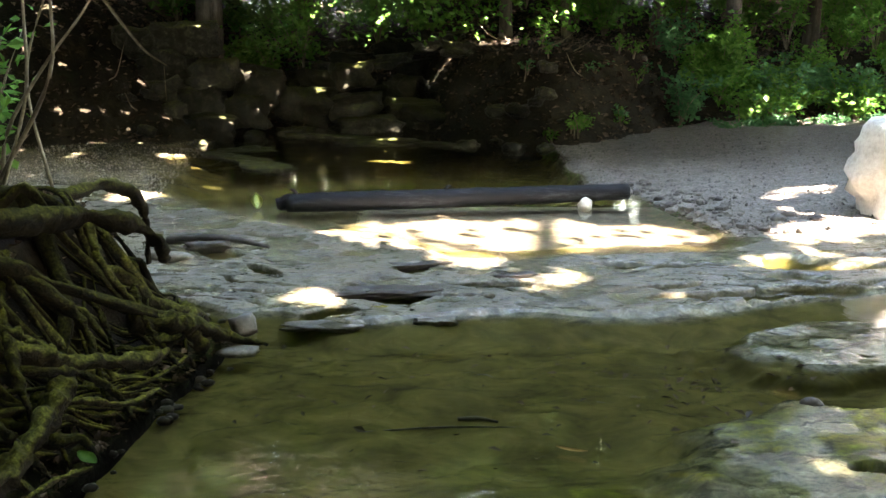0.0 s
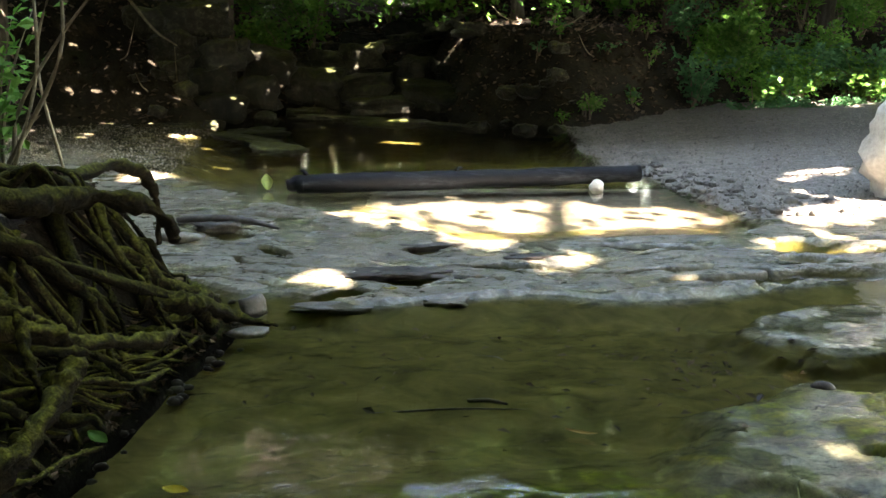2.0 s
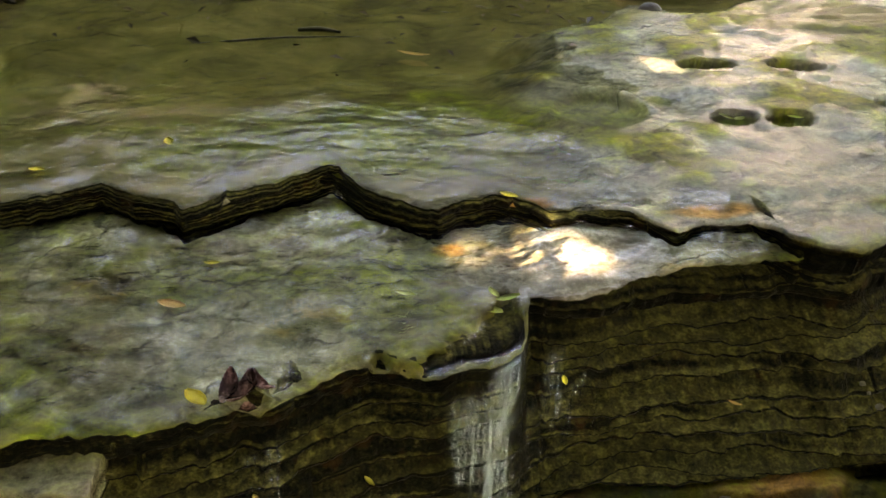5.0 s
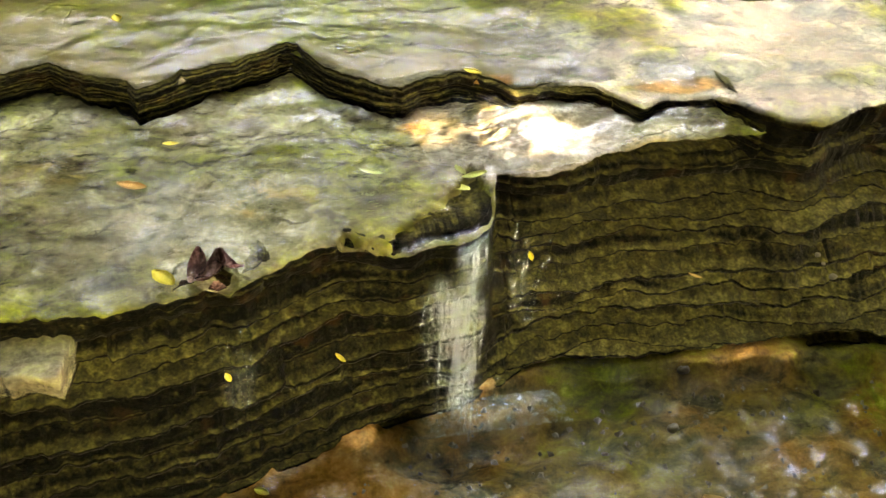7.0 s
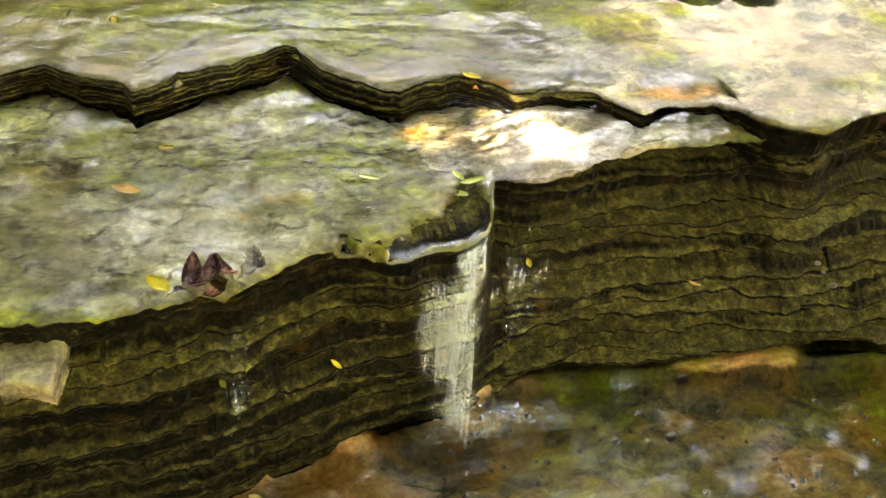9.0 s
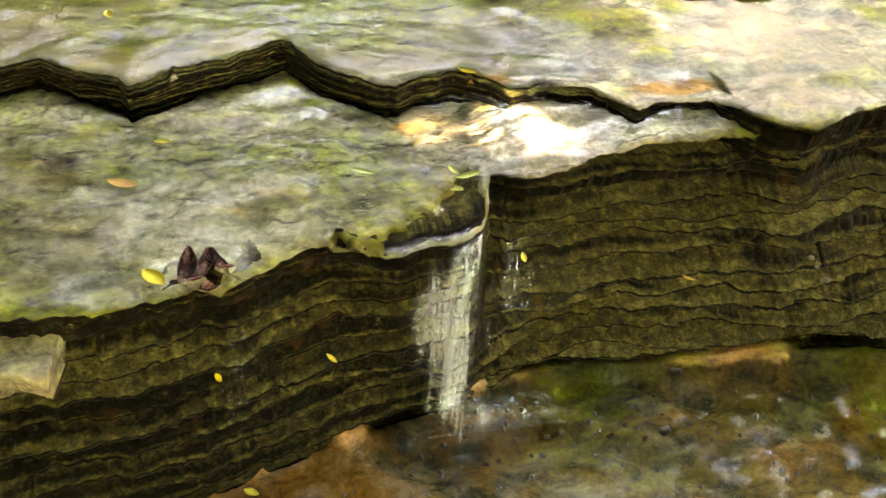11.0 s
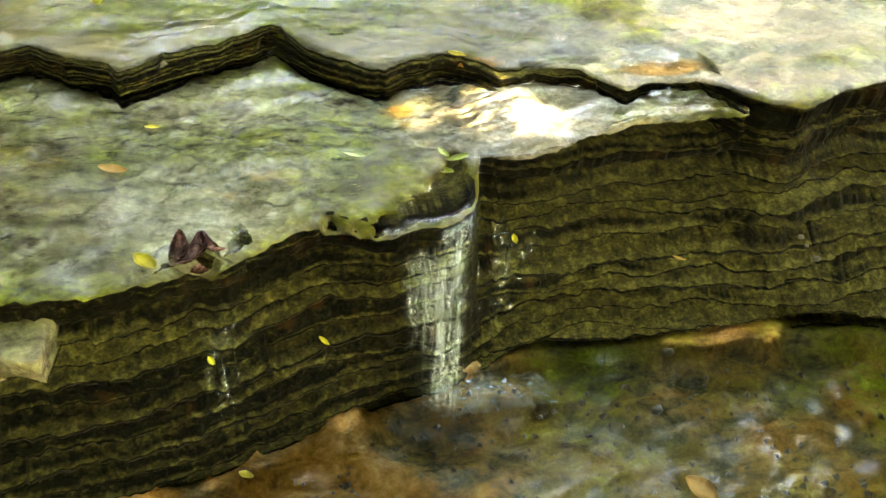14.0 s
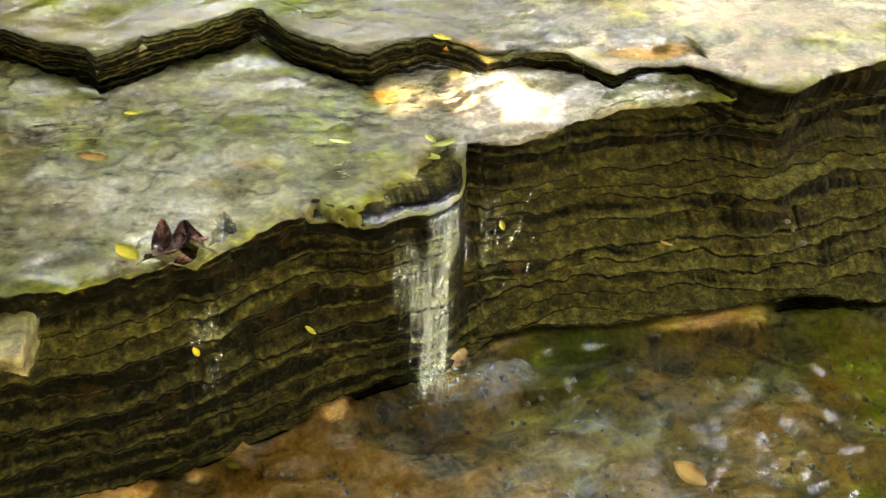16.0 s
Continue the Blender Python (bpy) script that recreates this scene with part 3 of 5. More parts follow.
    lift = 0.010 + 0.012 * n1 + 0.014 * n3 + 0.006 * n2 + 0.016 * smooth(0.6, 1.8, x) * smooth(4.9, 4.2, y) + 0.01 * smooth(-0.8, -1.6, x)
    gap = 0.8 * (1 - riser) * smooth(0.5, 0.7, vnoise(x * 1.6 + 3, y * 3.0, 31))
    for ax, ay, bx, by, w in SLITS:
        u = np.clip((x - ax) / (bx - ax), 0, 1)
        d = np.hypot(np.maximum(np.maximum(ax - x, x - bx), 0), y - ay - (by - ay) * u - 0.05 * fbm(x * 5, ay, 3, 33))
        gap = np.maximum(gap, smooth(1.25, 0.6, d / (w * (0.08 + 1.1 * np.sin(np.pi * u) * (0.6 + 0.8 * vnoise(x * 9, ay * 7, 34))))))
    z = z * (1 - on) + on * (lift - 0.06 * gap + 0.5 * rough)
    # gaps and slits take the silt colour to set them darker
    silt = silt * (1 - on) + on * np.maximum(0.3 * smooth(0.15, 0.35, n1), 1.1 * gap)
    # grey sand share here paints in the shelf's bluish sky sheen
    sand = np.maximum(sand, 0.5 * on * (1 - gap) * smooth(-0.3, 0.2, n3 + 0.3))
    # sandy pool in front of the log and the far pool
    back = smooth(0.02, 0.3, y - far) * smooth(-0.12, 0.15, gravel_x(y) - x)
    z = z * (1 - back) + back * (-0.045 - 0.10 * smooth(6.3, 7.2, y) + 0.006 * n2)
    sandy = back * smooth(6.6, 6.2, y) * smooth(-0.9, -0.2, x)
    sand = np.maximum(sand, sandy)
    alga = np.maximum(alga, 0.3 * sandy * smooth(0.9, 1.6, x))
    silt = silt * (1 - back) + back * smooth(6.3, 6.8, y)
    # gravel bars
    bar = smooth(-0.1, 0.12, x - gravel_x(y)) * smooth(4.9, 5.3, y)
    z = z * (1 - bar) + bar * (0.012 + 0.10 * smooth(0.0, 2.6, x - gravel_x(y)) + 0.018 * n1 + 0.022 * n3 + 0.014 * n2)
    sand = np.maximum(sand * (1 - bar), bar * 0.9)
    silt, alga = silt * (1 - bar), alga * (1 - bar)
    left = smooth(-1.9, -2.7, x + 0.15 * (y - 8) + 0.25 * n1) * smooth(6.3, 7.2, y)
    z = z * (1 - left) + left * (0.01 + 0.07 * smooth(-2.4, -5, x) + 0.01 * n1 + 0.006 * n2)
    sand = np.maximum(sand, left * 0.35)
    silt = silt * (1 - left) + 0.4 * left
    # orange film by the notch of the lower edge
    alga = np.maximum(alga, 0.75 * smooth(1.0, 0.4, ellipse(x, y, 0.47, 1.58, 0.15, 0.045)))
    alga = np.maximum(alga, 0.7 * smooth(1.0, 0.4, ellipse(x, y, 0.90, 1.49, 0.16, 0.04)))
    under = smooth(-0.004, -0.03, z) * smooth(2.1, 2.5, y) * smooth(5.2, 4.8, y) * (1 - right_rock)
    silt = np.maximum(silt, 0.95 * under)
    sand = sand * (1 - under)
    brink = y - np.interp(x, EDGE_X, EDGE_Y)
    silt = np.maximum(silt * (1 - smooth(0.06, 0.0, brink)), 0.15 * smooth(0.05, 0.0, brink))
    weed = np.maximum(weed, 0.55 * right_rock * smooth(-0.4, 0.3, n3))
    moss = np.maximum(weed, 0.85 * smooth(1.0, 0.3, ellipse(x, y, 0.15, 1.95, 0.75, 0.32) + 0.5 * n3))
    return z, np.stack([silt, sand, alga, moss], -1)


xs = np.concatenate([np.linspace(-5.5, -1.25, 50)[:-1], np.linspace(-1.25, 1.75, 340)[:-1], np.linspace(1.75, 7.0, 70)])
vs = np.concatenate([[-0.006], np.linspace(0, 1.2, 135)[:-1], np.linspace(1.2, 3.9, 210)[:-1], np.linspace(3.9, 10.4, 150)])
VX, VV = np.meshgrid(xs, vs)
VY = edge_y(VX) + VV
VZ, VC = bed(VX, VY)
VZ[0] -= 0.006
stream_bed = tagged(grid_object("stream_bed", VX, VY, VZ, M_BED, zone=VC), "pale layered limestone stream bed with silt, sand and gravel", "stream bed", kind="structure")

# water of the upper stream: broken near the lower edge, still farther up
ws = vs[1:]
WX, WV = np.meshgrid(xs[20:-20], ws)
WY = edge_y(WX) + WV
FLOW = 0.03 + (0.45 + 0.55 * smooth(-0.15, 0.15, fbm(WX * 2.6, WY * 3.4, 2, 45))) * smooth(0.52, 0.26, WV + 0.22 * fbm(WX * 3, WY * 2, 3, 41)) * smooth(-0.75, -0.45, WX) * smooth(1.2, 0.8, WX)
WZ = -0.002 + 0.004 * smooth(0.2, 0.6, FLOW) + 0.012 * FLOW * fbm(WX * 5, WY * 8, 2, 44) + 0.0015 * FLOW * (fbm(WX * 16, WY * 20, 2, 42)) - 0.005 * smooth(0.05, 0.0, WV)
stream_water = tagged(grid_object("water", WX, WY, WZ, M_WATER, flow=FLOW), "clear shallow stream water sliding over rock", "water", kind="structure")


# ---- the ledge of thin rock layers ----
ledge = thing("rock_ledge", "dark wet ledge of thin mossy limestone layers", "rock ledge")


def rock_layer(x0, x1, start, tip, thick, front, run, seed, wave=0.006, jag=0.008, step=0.004, back=0.10, material=None, relief=1.0, rock=M_CLIFF):
    """One bed of rock: it slopes out from under the bed above to a ragged, chipped brow that overhangs the next."""
    n = max(8, int((x1 - x0) / (step if x1 > -0.75 and x0 < 1.7 else 0.03)))
    x = np.linspace(x0, x1, n)
    far = 1 + 1.4 * smooth(0.42, 0.62, x)
    bend = lambda z: wave * far * (fbm(x * 3.3, z * 13.0 + 0.3, 3, 51) + 0.5 * fbm(x * 12, z * 22.0, 2, 55))
    zs, zt = start + bend(start), tip + bend(tip)
    th = thick * (0.75 + 0.6 * vnoise(x * 15, seed, 49))
    chip = smooth(0.38, 0.47, vnoise(x * 12 + seed * 5.1, seed, 46)) + 0.7 * smooth(0.55, 0.62, vnoise(x * 31 + seed, seed * 1.3, 47)) - 0.8
    f = front(x) + jag * far * fbm(x * 6.5 + seed * 3.1, seed * 2.3, 3, 52) + 0.5 * jag * chip + 0.006 * fbm(x * 60, seed, 3, 53)
    f = f + 0.012 * (1 - smooth(0, 0.012, x - x0) * smooth(0, 0.012, x1 - x))
    out = run * (0.6 + 0.4 * far) * (1 + 0.6 * fbm(x * 5, seed * 1.9, 3, 56))
    cols = [np.stack([x, f + out + back, zs - 0.006], -1)]
    for u in (0.0, 0.12, 0.24, 0.36, 0.48, 0.6, 0.72, 0.82, 0.9, 0.96, 1.0):
        d = 0.78 * (1 - (1 - u) ** 1.5) + 0.22 * u
        rough = relief * (0.006 * fbm(x * 24, u * 1.5 + seed, 3, 54) + 0.004 * fbm(x * 75, u * 3.0 + seed, 3, 58))
        ridge = 0.003 * relief * np.sin(u * 9 + 3 * fbm(x * 4, seed, 2, 50))
        cols.append(np.stack([x, f + out * (1 - u) + (rough + ridge) * (1 - 0.5 * u), zs + (zt - zs) * d + 0.35 * rough], -1))
    for u, inset in ((0.35, 0.0), (0.8, 0.003), (1.0, 0.007)):
        cols.append(np.stack([x, f + inset + 0.003 * fbm(x * 60, u * 7 + seed, 2, 57), zt - th * u], -1))
    cols.append(np.stack([x, f + 0.5 * out + 0.01, zt - th * 0.9], -1))
    cols.append(np.stack([x, f + out + back, zt - th], -1))
    v = np.stack(cols)
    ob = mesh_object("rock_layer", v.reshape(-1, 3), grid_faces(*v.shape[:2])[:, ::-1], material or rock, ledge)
    if material:
        share = ob.data.color_attributes.new("zone", "FLOAT_COLOR", "POINT")
        share.data.foreach_set("color", np.tile(np.array([0.1, 0.0, 0.0, 0.3], np.float32), v.shape[0] * v.shape[1]))
    return ob


rng = random.Random(4)


def broken(x0, x1, low, high):
    cuts, x = [x0], x0
    while x < x1:
        x += rng.uniform(low, high)
        cuts.append(min(x, x1))
    return list(zip(cuts, cuts[1:]))


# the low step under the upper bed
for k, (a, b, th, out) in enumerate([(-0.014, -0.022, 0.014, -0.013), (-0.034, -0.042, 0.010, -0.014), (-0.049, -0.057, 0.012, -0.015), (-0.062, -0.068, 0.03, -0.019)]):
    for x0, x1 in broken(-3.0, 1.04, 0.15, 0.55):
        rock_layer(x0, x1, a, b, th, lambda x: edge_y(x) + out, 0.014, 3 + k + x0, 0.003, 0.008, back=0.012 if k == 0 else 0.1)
# the high face: beds that step out downwards, each brow shading the next
z, k = -0.076, 0
while z > -0.56:
    pitch = 0.022 if k == 0 else rng.choice([0.022, 0.028, 0.034, 0.040, 0.046])
    th = 0.026 if k == 0 else rng.choice([0.005, 0.007, 0.009, 0.012])
    tip = z - pitch
    share = min(1.0, max(0.0, (-0.098 - tip) / 0.41))
    run = 0.02 if k == 0 else rng.choice([0.034, 0.044, 0.056])
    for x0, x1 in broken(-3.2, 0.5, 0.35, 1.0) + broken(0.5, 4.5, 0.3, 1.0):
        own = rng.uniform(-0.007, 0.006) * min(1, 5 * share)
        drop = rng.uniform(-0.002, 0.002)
        rock_layer(x0 - 0.006, x1 + 0.006, z + drop, tip + drop, th, lambda x: lip_y(x) * (1 - share) + base_y(x) * share + own + (0.006 if k == 0 else 0.0), run, 20 + k * 1.37 + 0.2 * x0, 0.010, 0.004 + 0.007 * min(1, share * 3), rock=M_CLIFF_LIT_MOSS if x0 + x1 > 1.1 else M_CLIFF)
    z = tip - th + 0.003
    k += 1
# the pale block that juts out beside the face
rock_layer(-1.6, -0.278, -0.100, -0.112, 0.06, lambda x: 0.962 + 0.10 * smooth(-0.30, -0.278, x) - 0.12 * np.minimum(x + 0.30, 0), 0.10, 41, 0.004, 0.012, material=M_BED)
# the thick cap on the side where the bed runs out to the brink
for x0, x1, a, b, th, out in [(1.0, 4.6, 0.004, -0.012, 0.05, 0.004), (0.93, 4.6, -0.055, -0.075, 0.02, 0.012)]:
    rock_layer(x0, x1, a, b, th, lambda x: edge_y(x) + out, 0.03, 77 + x0, 0.004, 0.008)

# the lower tread that the film of water crosses
tx = np.concatenate([np.linspace(-3.2, -0.75, 40)[:-1], np.linspace(-0.75, 1.035, 380)])
tw = np.concatenate([[-0.02], np.linspace(0, 1, 120)])
TX, TW = np.meshgrid(tx, tw)
lo, hi = lip_y(TX), np.maximum(np.interp(TX, EDGE_X, EDGE_Y) + 0.06, lip_y(TX) + 0.05)
TY = lo + (hi - lo) * np.maximum(TW, 0) + 0.006 * (TW < 0)
tn, tm = fbm(TX * 5, TY * 7, 4, 61), fbm(TX * 22, TY * 26, 3, 62)
TZ = -0.074 + 0.010 * tn + 0.006 * tm + 0.003 * fbm(TX * 55, TY * 60, 2, 64) + 0.03 * smooth(0.42, 0.62, TX) + 0.016 * smooth(0.66, 0.84, TX)
TZ += 0.012 * smooth(-0.08, -0.42, TX + 0.25 * (TY - 1.1) + 0.16 * tn)
spout = smooth(0.003, -0.004, TY - np.interp(TX, FLAKE_X, FLAKE_Y) - 0.022 * fbm(TX * 38, TY * 38, 3, 68))
flaky = smooth(0.06, 0.0, np.abs(TY - np.interp(TX, FLAKE_X, FLAKE_Y))) * smooth(0.10, 0.14, TX) * smooth(0.50, 0.44, TX)
TZ -= 0.016 * spout + 0.006 * flaky * smooth(0.2, -0.3, fbm(TX * 45, TY * 45, 3, 69)) + 0.005 * (TW < 0)
TZ -= 0.014 * smooth(1, 0.2, ellipse(TX, TY, -0.05, 1.09, 0.03, 0.06))
# paler sandy ellipse under the sun patch, painted to whiten its light
bare = smooth(1.1, 0.6, ellipse(TX, TY, 0.56, 1.42, 0.26, 0.14))
tz_silt = (0.26 + 0.5 * tn + 0.3 * smooth(0.10, 0.0, TW)) * (1 - bare)
tz_alga = 0.75 * smooth(1, 0.3, ellipse(TX, TY, 0.34, 1.5, 0.06, 0.04)) + 0.4 * smooth(1, 0.3, ellipse(TX, TY, 0.75, 1.35, 0.2, 0.03)) + 0.3 * smooth(0.15, 0.5, fbm(TX * 6, TY * 7, 3, 67))
tread = grid_object("ledge_tread", TX, TY, TZ, M_BED, ledge, zone=np.stack([np.maximum(tz_silt, 0.6 * flaky), 0.8 * bare, tz_alga * (1 - bare), (0.34 + 0.6 * fbm(TX * 4, TY * 5, 3, 66)) * (1 - bare)], -1))
FX, FW = np.meshgrid(tx, tw[1:])
flo, fhi = lip_y(FX), np.maximum(np.interp(FX, EDGE_X, EDGE_Y) + 0.03, lip_y(FX) + 0.04)
FY = flo + (fhi - flo) * FW
FZ = -0.059 + 0.03 * smooth(0.42, 0.62, FX) + 0.015 * smooth(0.66, 0.84, FX) + 0.004 * fbm(FX * 14, FY * 17, 2, 63) - 0.003 * smooth(0.08, 0.0, FW) - 0.024 * smooth(0.010, -0.014, FY - np.interp(FX, FLAKE_X, FLAKE_Y) - 0.01 * fbm(FX * 38, FY * 38, 3, 68))
tagged(grid_object("water_film", FX, FY, FZ, M_FILM, flow=0.15 + 0.95 * smooth(-0.25, 0.25, fbm(FX * 5, FY * 5, 3, 65))), "thin rippled film of water on the ledge", "water", kind="structure")

# the plunge pool
px_, py_ = np.meshgrid(np.linspace(-4, 5, 300), np.concatenate([np.linspace(-4, 0.2, 40)[:-1], np.linspace(0.2, 1.5, 120)]))
pn, pm = fbm(px_ * 3, py_ * 4, 4, 71), fbm(px_ * 14, py_ * 16, 4, 72)
pz = -0.54 + 0.024 * pn + 0.024 * pm + 0.008 * fbm(px_ * 40, py_ * 45, 2, 74) - 0.06 * smooth(1, 0.2, ellipse(px_, py_, 0.4, 1.05, 0.25, 0.12))
pz += 0.034 * smooth(-0.09, 0.0, py_ - base_y(px_))
p_alga = 0.95 * smooth(1, 0.55, ellipse(px_, py_, 0.14, 0.93, 0.22, 0.11) + 0.25 * pn) + 0.95 * smooth(1, 0.55, ellipse(px_, py_, 1.42, 0.98, 0.26, 0.14) + 0.2 * pn) + 0.7 * smooth(0.0, 0.3, pn - 0.3 * pm)
p_silt = -0.05 + 0.7 * pn + 0.6 * pm
tagged(grid_object("pool_bed", px_, py_, pz, M_BED, zone=np.stack([p_silt, 0 * px_, np.maximum(p_alga, 0.42 + 0.4 * pm), 0.26 - 0.8 * pn], -1)), "brown and orange rock floor of the plunge pool", "stream bed", kind="structure")
rr = np.hypot(px_ - 0.40, py_ - 1.10)
wz = POOL_Z + 0.003 * fbm(px_ * 14, py_ * 20, 3, 73) + 0.004 * np.sin(rr * 75 + 2 * pn) * np.exp(-rr * 5)
tagged(grid_object("pool_water", px_, py_, wz, M_PLUNGE, flow=0.45 + 0.75 * np.exp(-rr * 2.5)), "clear rippled water of the plunge pool", "water", kind="structure")


# ---- ground round the stream ----
def foot_right(x):
    return np.interp(x, [-0.4, 0.1, 1.05, 1.4, 2.8, 5.1, 9], [12.0, 10.6, 9.9, 9.8, 10.8, 11.9, 12.6])


def ground_height(x, y):
    n1, n2 = fbm(x * 0.6, y * 0.6, 5, 81), fbm(x * 3.0, y * 3.0, 4, 82)
    z = np.full_like(x, -0.35)
    # the stream climbs behind the far pool
    rise = 0.05 + 0.95 * smooth(11.3, 15.5, y) + 0.09 * np.clip(y - 15.5, 0, 60)
    z = np.where(y > 10.9, rise - 0.25 * smooth(11.6, 10.9, y), z)
    d = y - foot_right(x) + 0.25 * n1
    bank = (1.05 * smooth(-0.1, 1.5, d) + 0.13 * np.clip(d - 1.2, 0, 60)) * smooth(-0.45, 0.5, x + 0.15 * np.clip(y - 11, 0, 3))
    z = np.maximum(z, np.where(d > -0.2, bank - 0.1, z))
    e = np.interp(y, [-30, 1, 6, 8, 9.2, 9.8, 10.4, 11.5, 16, 60], [-2.6, -2.6, -3.6, -5.2, -4.0, -3.2, -2.5, -2.0, -2.0, -4]) - x + 0.3 * n1
    z = np.maximum(z, np.where(e > -0.2, 2.0 * smooth(-0.1, 3.2, e) + 0.16 * np.clip(e - 2.5, 0, 60) - 0.08, z))
    g = x - np.interp(y, [-30, 1.0, 5, 9, 12, 60], [3.6, 3.6, 5.2, 6.6, 8.5, 12]) + 0.3 * n1
    z = np.maximum(z, np.where(g > -0.2, 1.6 * smooth(-0.1, 3.0, g) + 0.14 * np.clip(g - 2.5, 0, 60) - 0.08, z))
    z = np.where((y < 1.9) & (x > -2.7) & (x < 3.7), -0.85, z)
    behind = smooth(-2.0, -5.0, y)
    z = np.maximum(z, -0.85 + behind * (1.2 + 0.12 * np.clip(-y - 4, 0, 60)))
    return z + 0.06 * n1 * (z > -0.2) + 0.09 * n2 * (z > -0.2)


gx = np.concatenate([np.linspace(-60, -8, 40)[:-1], np.linspace(-8, 8, 210)[:-1], np.linspace(8, 60, 40)])
gy = np.concatenate([np.linspace(-45, -4, 30)[:-1], np.linspace(-4, 8.5, 80)[:-1], np.linspace(8.5, 18, 150)[:-1], np.linspace(18, 90, 60)])
GX, GY = np.meshgrid(gx, gy)
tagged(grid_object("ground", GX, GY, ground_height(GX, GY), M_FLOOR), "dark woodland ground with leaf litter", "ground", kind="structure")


def ground_at(x, y):
    return float(ground_height(np.array([float(x)]), np.array([float(y)]))[0])


# ---- the root bank ----
def mound_height(x, y):
    d = bank_x(y) - x
    n = fbm(x * 5, y * 5, 4, 91)
    d0 = np.maximum(d, 0)
    h = np.minimum(0.3 * d0 + 1.5 * np.maximum(d0 - 0.2, 0), 0.52 + 0.15 * d) * smooth(1.2, 1.9, y) * (1 - 0.75 * smooth(3.0, 4.6, y)) + 0.05 * n * smooth(0, 0.15, d)
    return np.where(d > 0, h - 0.03, -0.03 + 9.0 * d)


mx, my = np.meshgrid(np.linspace(-3.2, -0.75, 110), np.linspace(1.15, 5.8, 150))
root_bank = thing("root_bank", "mossy tangle of bare tree roots on a dark earth bank", "tree roots")
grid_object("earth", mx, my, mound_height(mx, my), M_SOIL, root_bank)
ROOTS = [
    ([(-1.75, 2.3, 0.72), (-1.34, 2.61, 0.60), (-1.27, 2.86, 0.56), (-1.17, 3.11, 0.51), (-1.10, 3.3, 0.42), (-1.06, 3.36, 0.3)], (0.06, 0.05, 0.042, 0.034, 0.02)),
    ([(-1.55, 2.9, 0.66), (-1.42, 3.3, 0.56), (-1.42, 3.75, 0.53), (-1.36, 3.95, 0.44), (-1.36, 4.05, 0.28), (-1.38, 4.1, 0.1)], (0.03, 0.028, 0.03, 0.026, 0.018)),
    ([(-1.7, 2.2, 0.62), (-1.29, 2.48, 0.51), (-1.18, 2.65, 0.39), (-1.04, 2.86, 0.26), (-0.93, 3.05, 0.15), (-0.86, 3.1, 0.03)], (0.035, 0.03, 0.027, 0.027, 0.024)),
    ([(-1.6, 2.35, 0.6), (-1.29, 2.47, 0.50), (-1.22, 2.56, 0.43), (-1.11, 2.62, 0.30), (-1.05, 2.58, 0.2), (-1.0, 2.5, 0.08)], (0.026, 0.022, 0.02, 0.016, 0.009)),
    ([(-1.5, 2.1, 0.42), (-1.15, 2.33, 0.29), (-1.09, 2.43, 0.23), (-1.02, 2.59, 0.17), (-0.95, 2.75, 0.12), (-0.92, 2.86, 0.11)], (0.05, 0.04, 0.036, 0.032, 0.028, 0.012)),
    ([(-1.06, 2.98, 0.30), (-1.04, 2.94, 0.27), (-0.97, 2.88, 0.16), (-0.89, 2.88, 0.05)], (0.018, 0.017, 0.015, 0.013)),
    ([(-1.5, 2.15, 0.5), (-1.21, 2.3, 0.37), (-1.15, 2.37, 0.31), (-1.09, 2.43, 0.22)], (0.035, 0.028, 0.024, 0.02)),
    ([(-1.05, 2.9, 0.2), (-0.93, 3.01, 0.16), (-0.9, 3.07, 0.13), (-0.82, 3.2, 0.05), (-0.72, 3.24, 0.012), (-0.66, 3.24, 0.0)], (0.05, 0.045, 0.035, 0.018, 0.006)),
    ([(-1.25, 1.7, 0.08), (-1.07, 1.9, 0.09), (-1.05, 2.09, 0.12), (-1.05, 2.3, 0.16), (-1.1, 2.45, 0.2)], (0.06, 0.055, 0.045, 0.04, 0.03)),
    ([(-1.35, 1.95, 0.3), (-1.11, 2.05, 0.2), (-1.05, 2.08, 0.12), (-1.0, 2.12, 0.02)], (0.02, 0.016, 0.013, 0.008)),
    ([(-1.4, 2.2, 0.3), (-1.11, 2.32, 0.24), (-1.05, 2.46, 0.18), (-0.98, 2.52, 0.1), (-0.93, 2.54, 0.0)], (0.018, 0.016, 0.014, 0.01)),
    ([(-1.25, 3.05, 0.55), (-1.19, 2.98, 0.48), (-1.13, 2.91, 0.39), (-1.05, 2.91, 0.27), (-0.98, 2.95, 0.15)], (0.02, 0.018, 0.017, 0.014)),
    ([(-1.3, 2.35, 0.45), (-1.19, 2.32, 0.36), (-1.13, 2.25, 0.26), (-1.09, 2.21, 0.19), (-1.05, 2.2, 0.08)], (0.024, 0.022, 0.018, 0.012)),
    ([(-1.2, 2.75, 0.38), (-1.11, 2.75, 0.3), (-1.07, 2.73, 0.24), (-1.03, 2.7, 0.14)], (0.014, 0.013, 0.012, 0.009)),
    ([(-1.1, 1.9, 0.05), (-1.01, 1.96, 0.045), (-0.98, 2.09, 0.035), (-0.93, 2.2, 0.015)], (0.013, 0.011, 0.01, 0.006)),
    ([(-1.2, 2.2, 0.16), (-1.03, 2.35, 0.14), (-0.95, 2.52, 0.06), (-0.91, 2.72, 0.03)], (0.016, 0.014, 0.012, 0.008)),
]
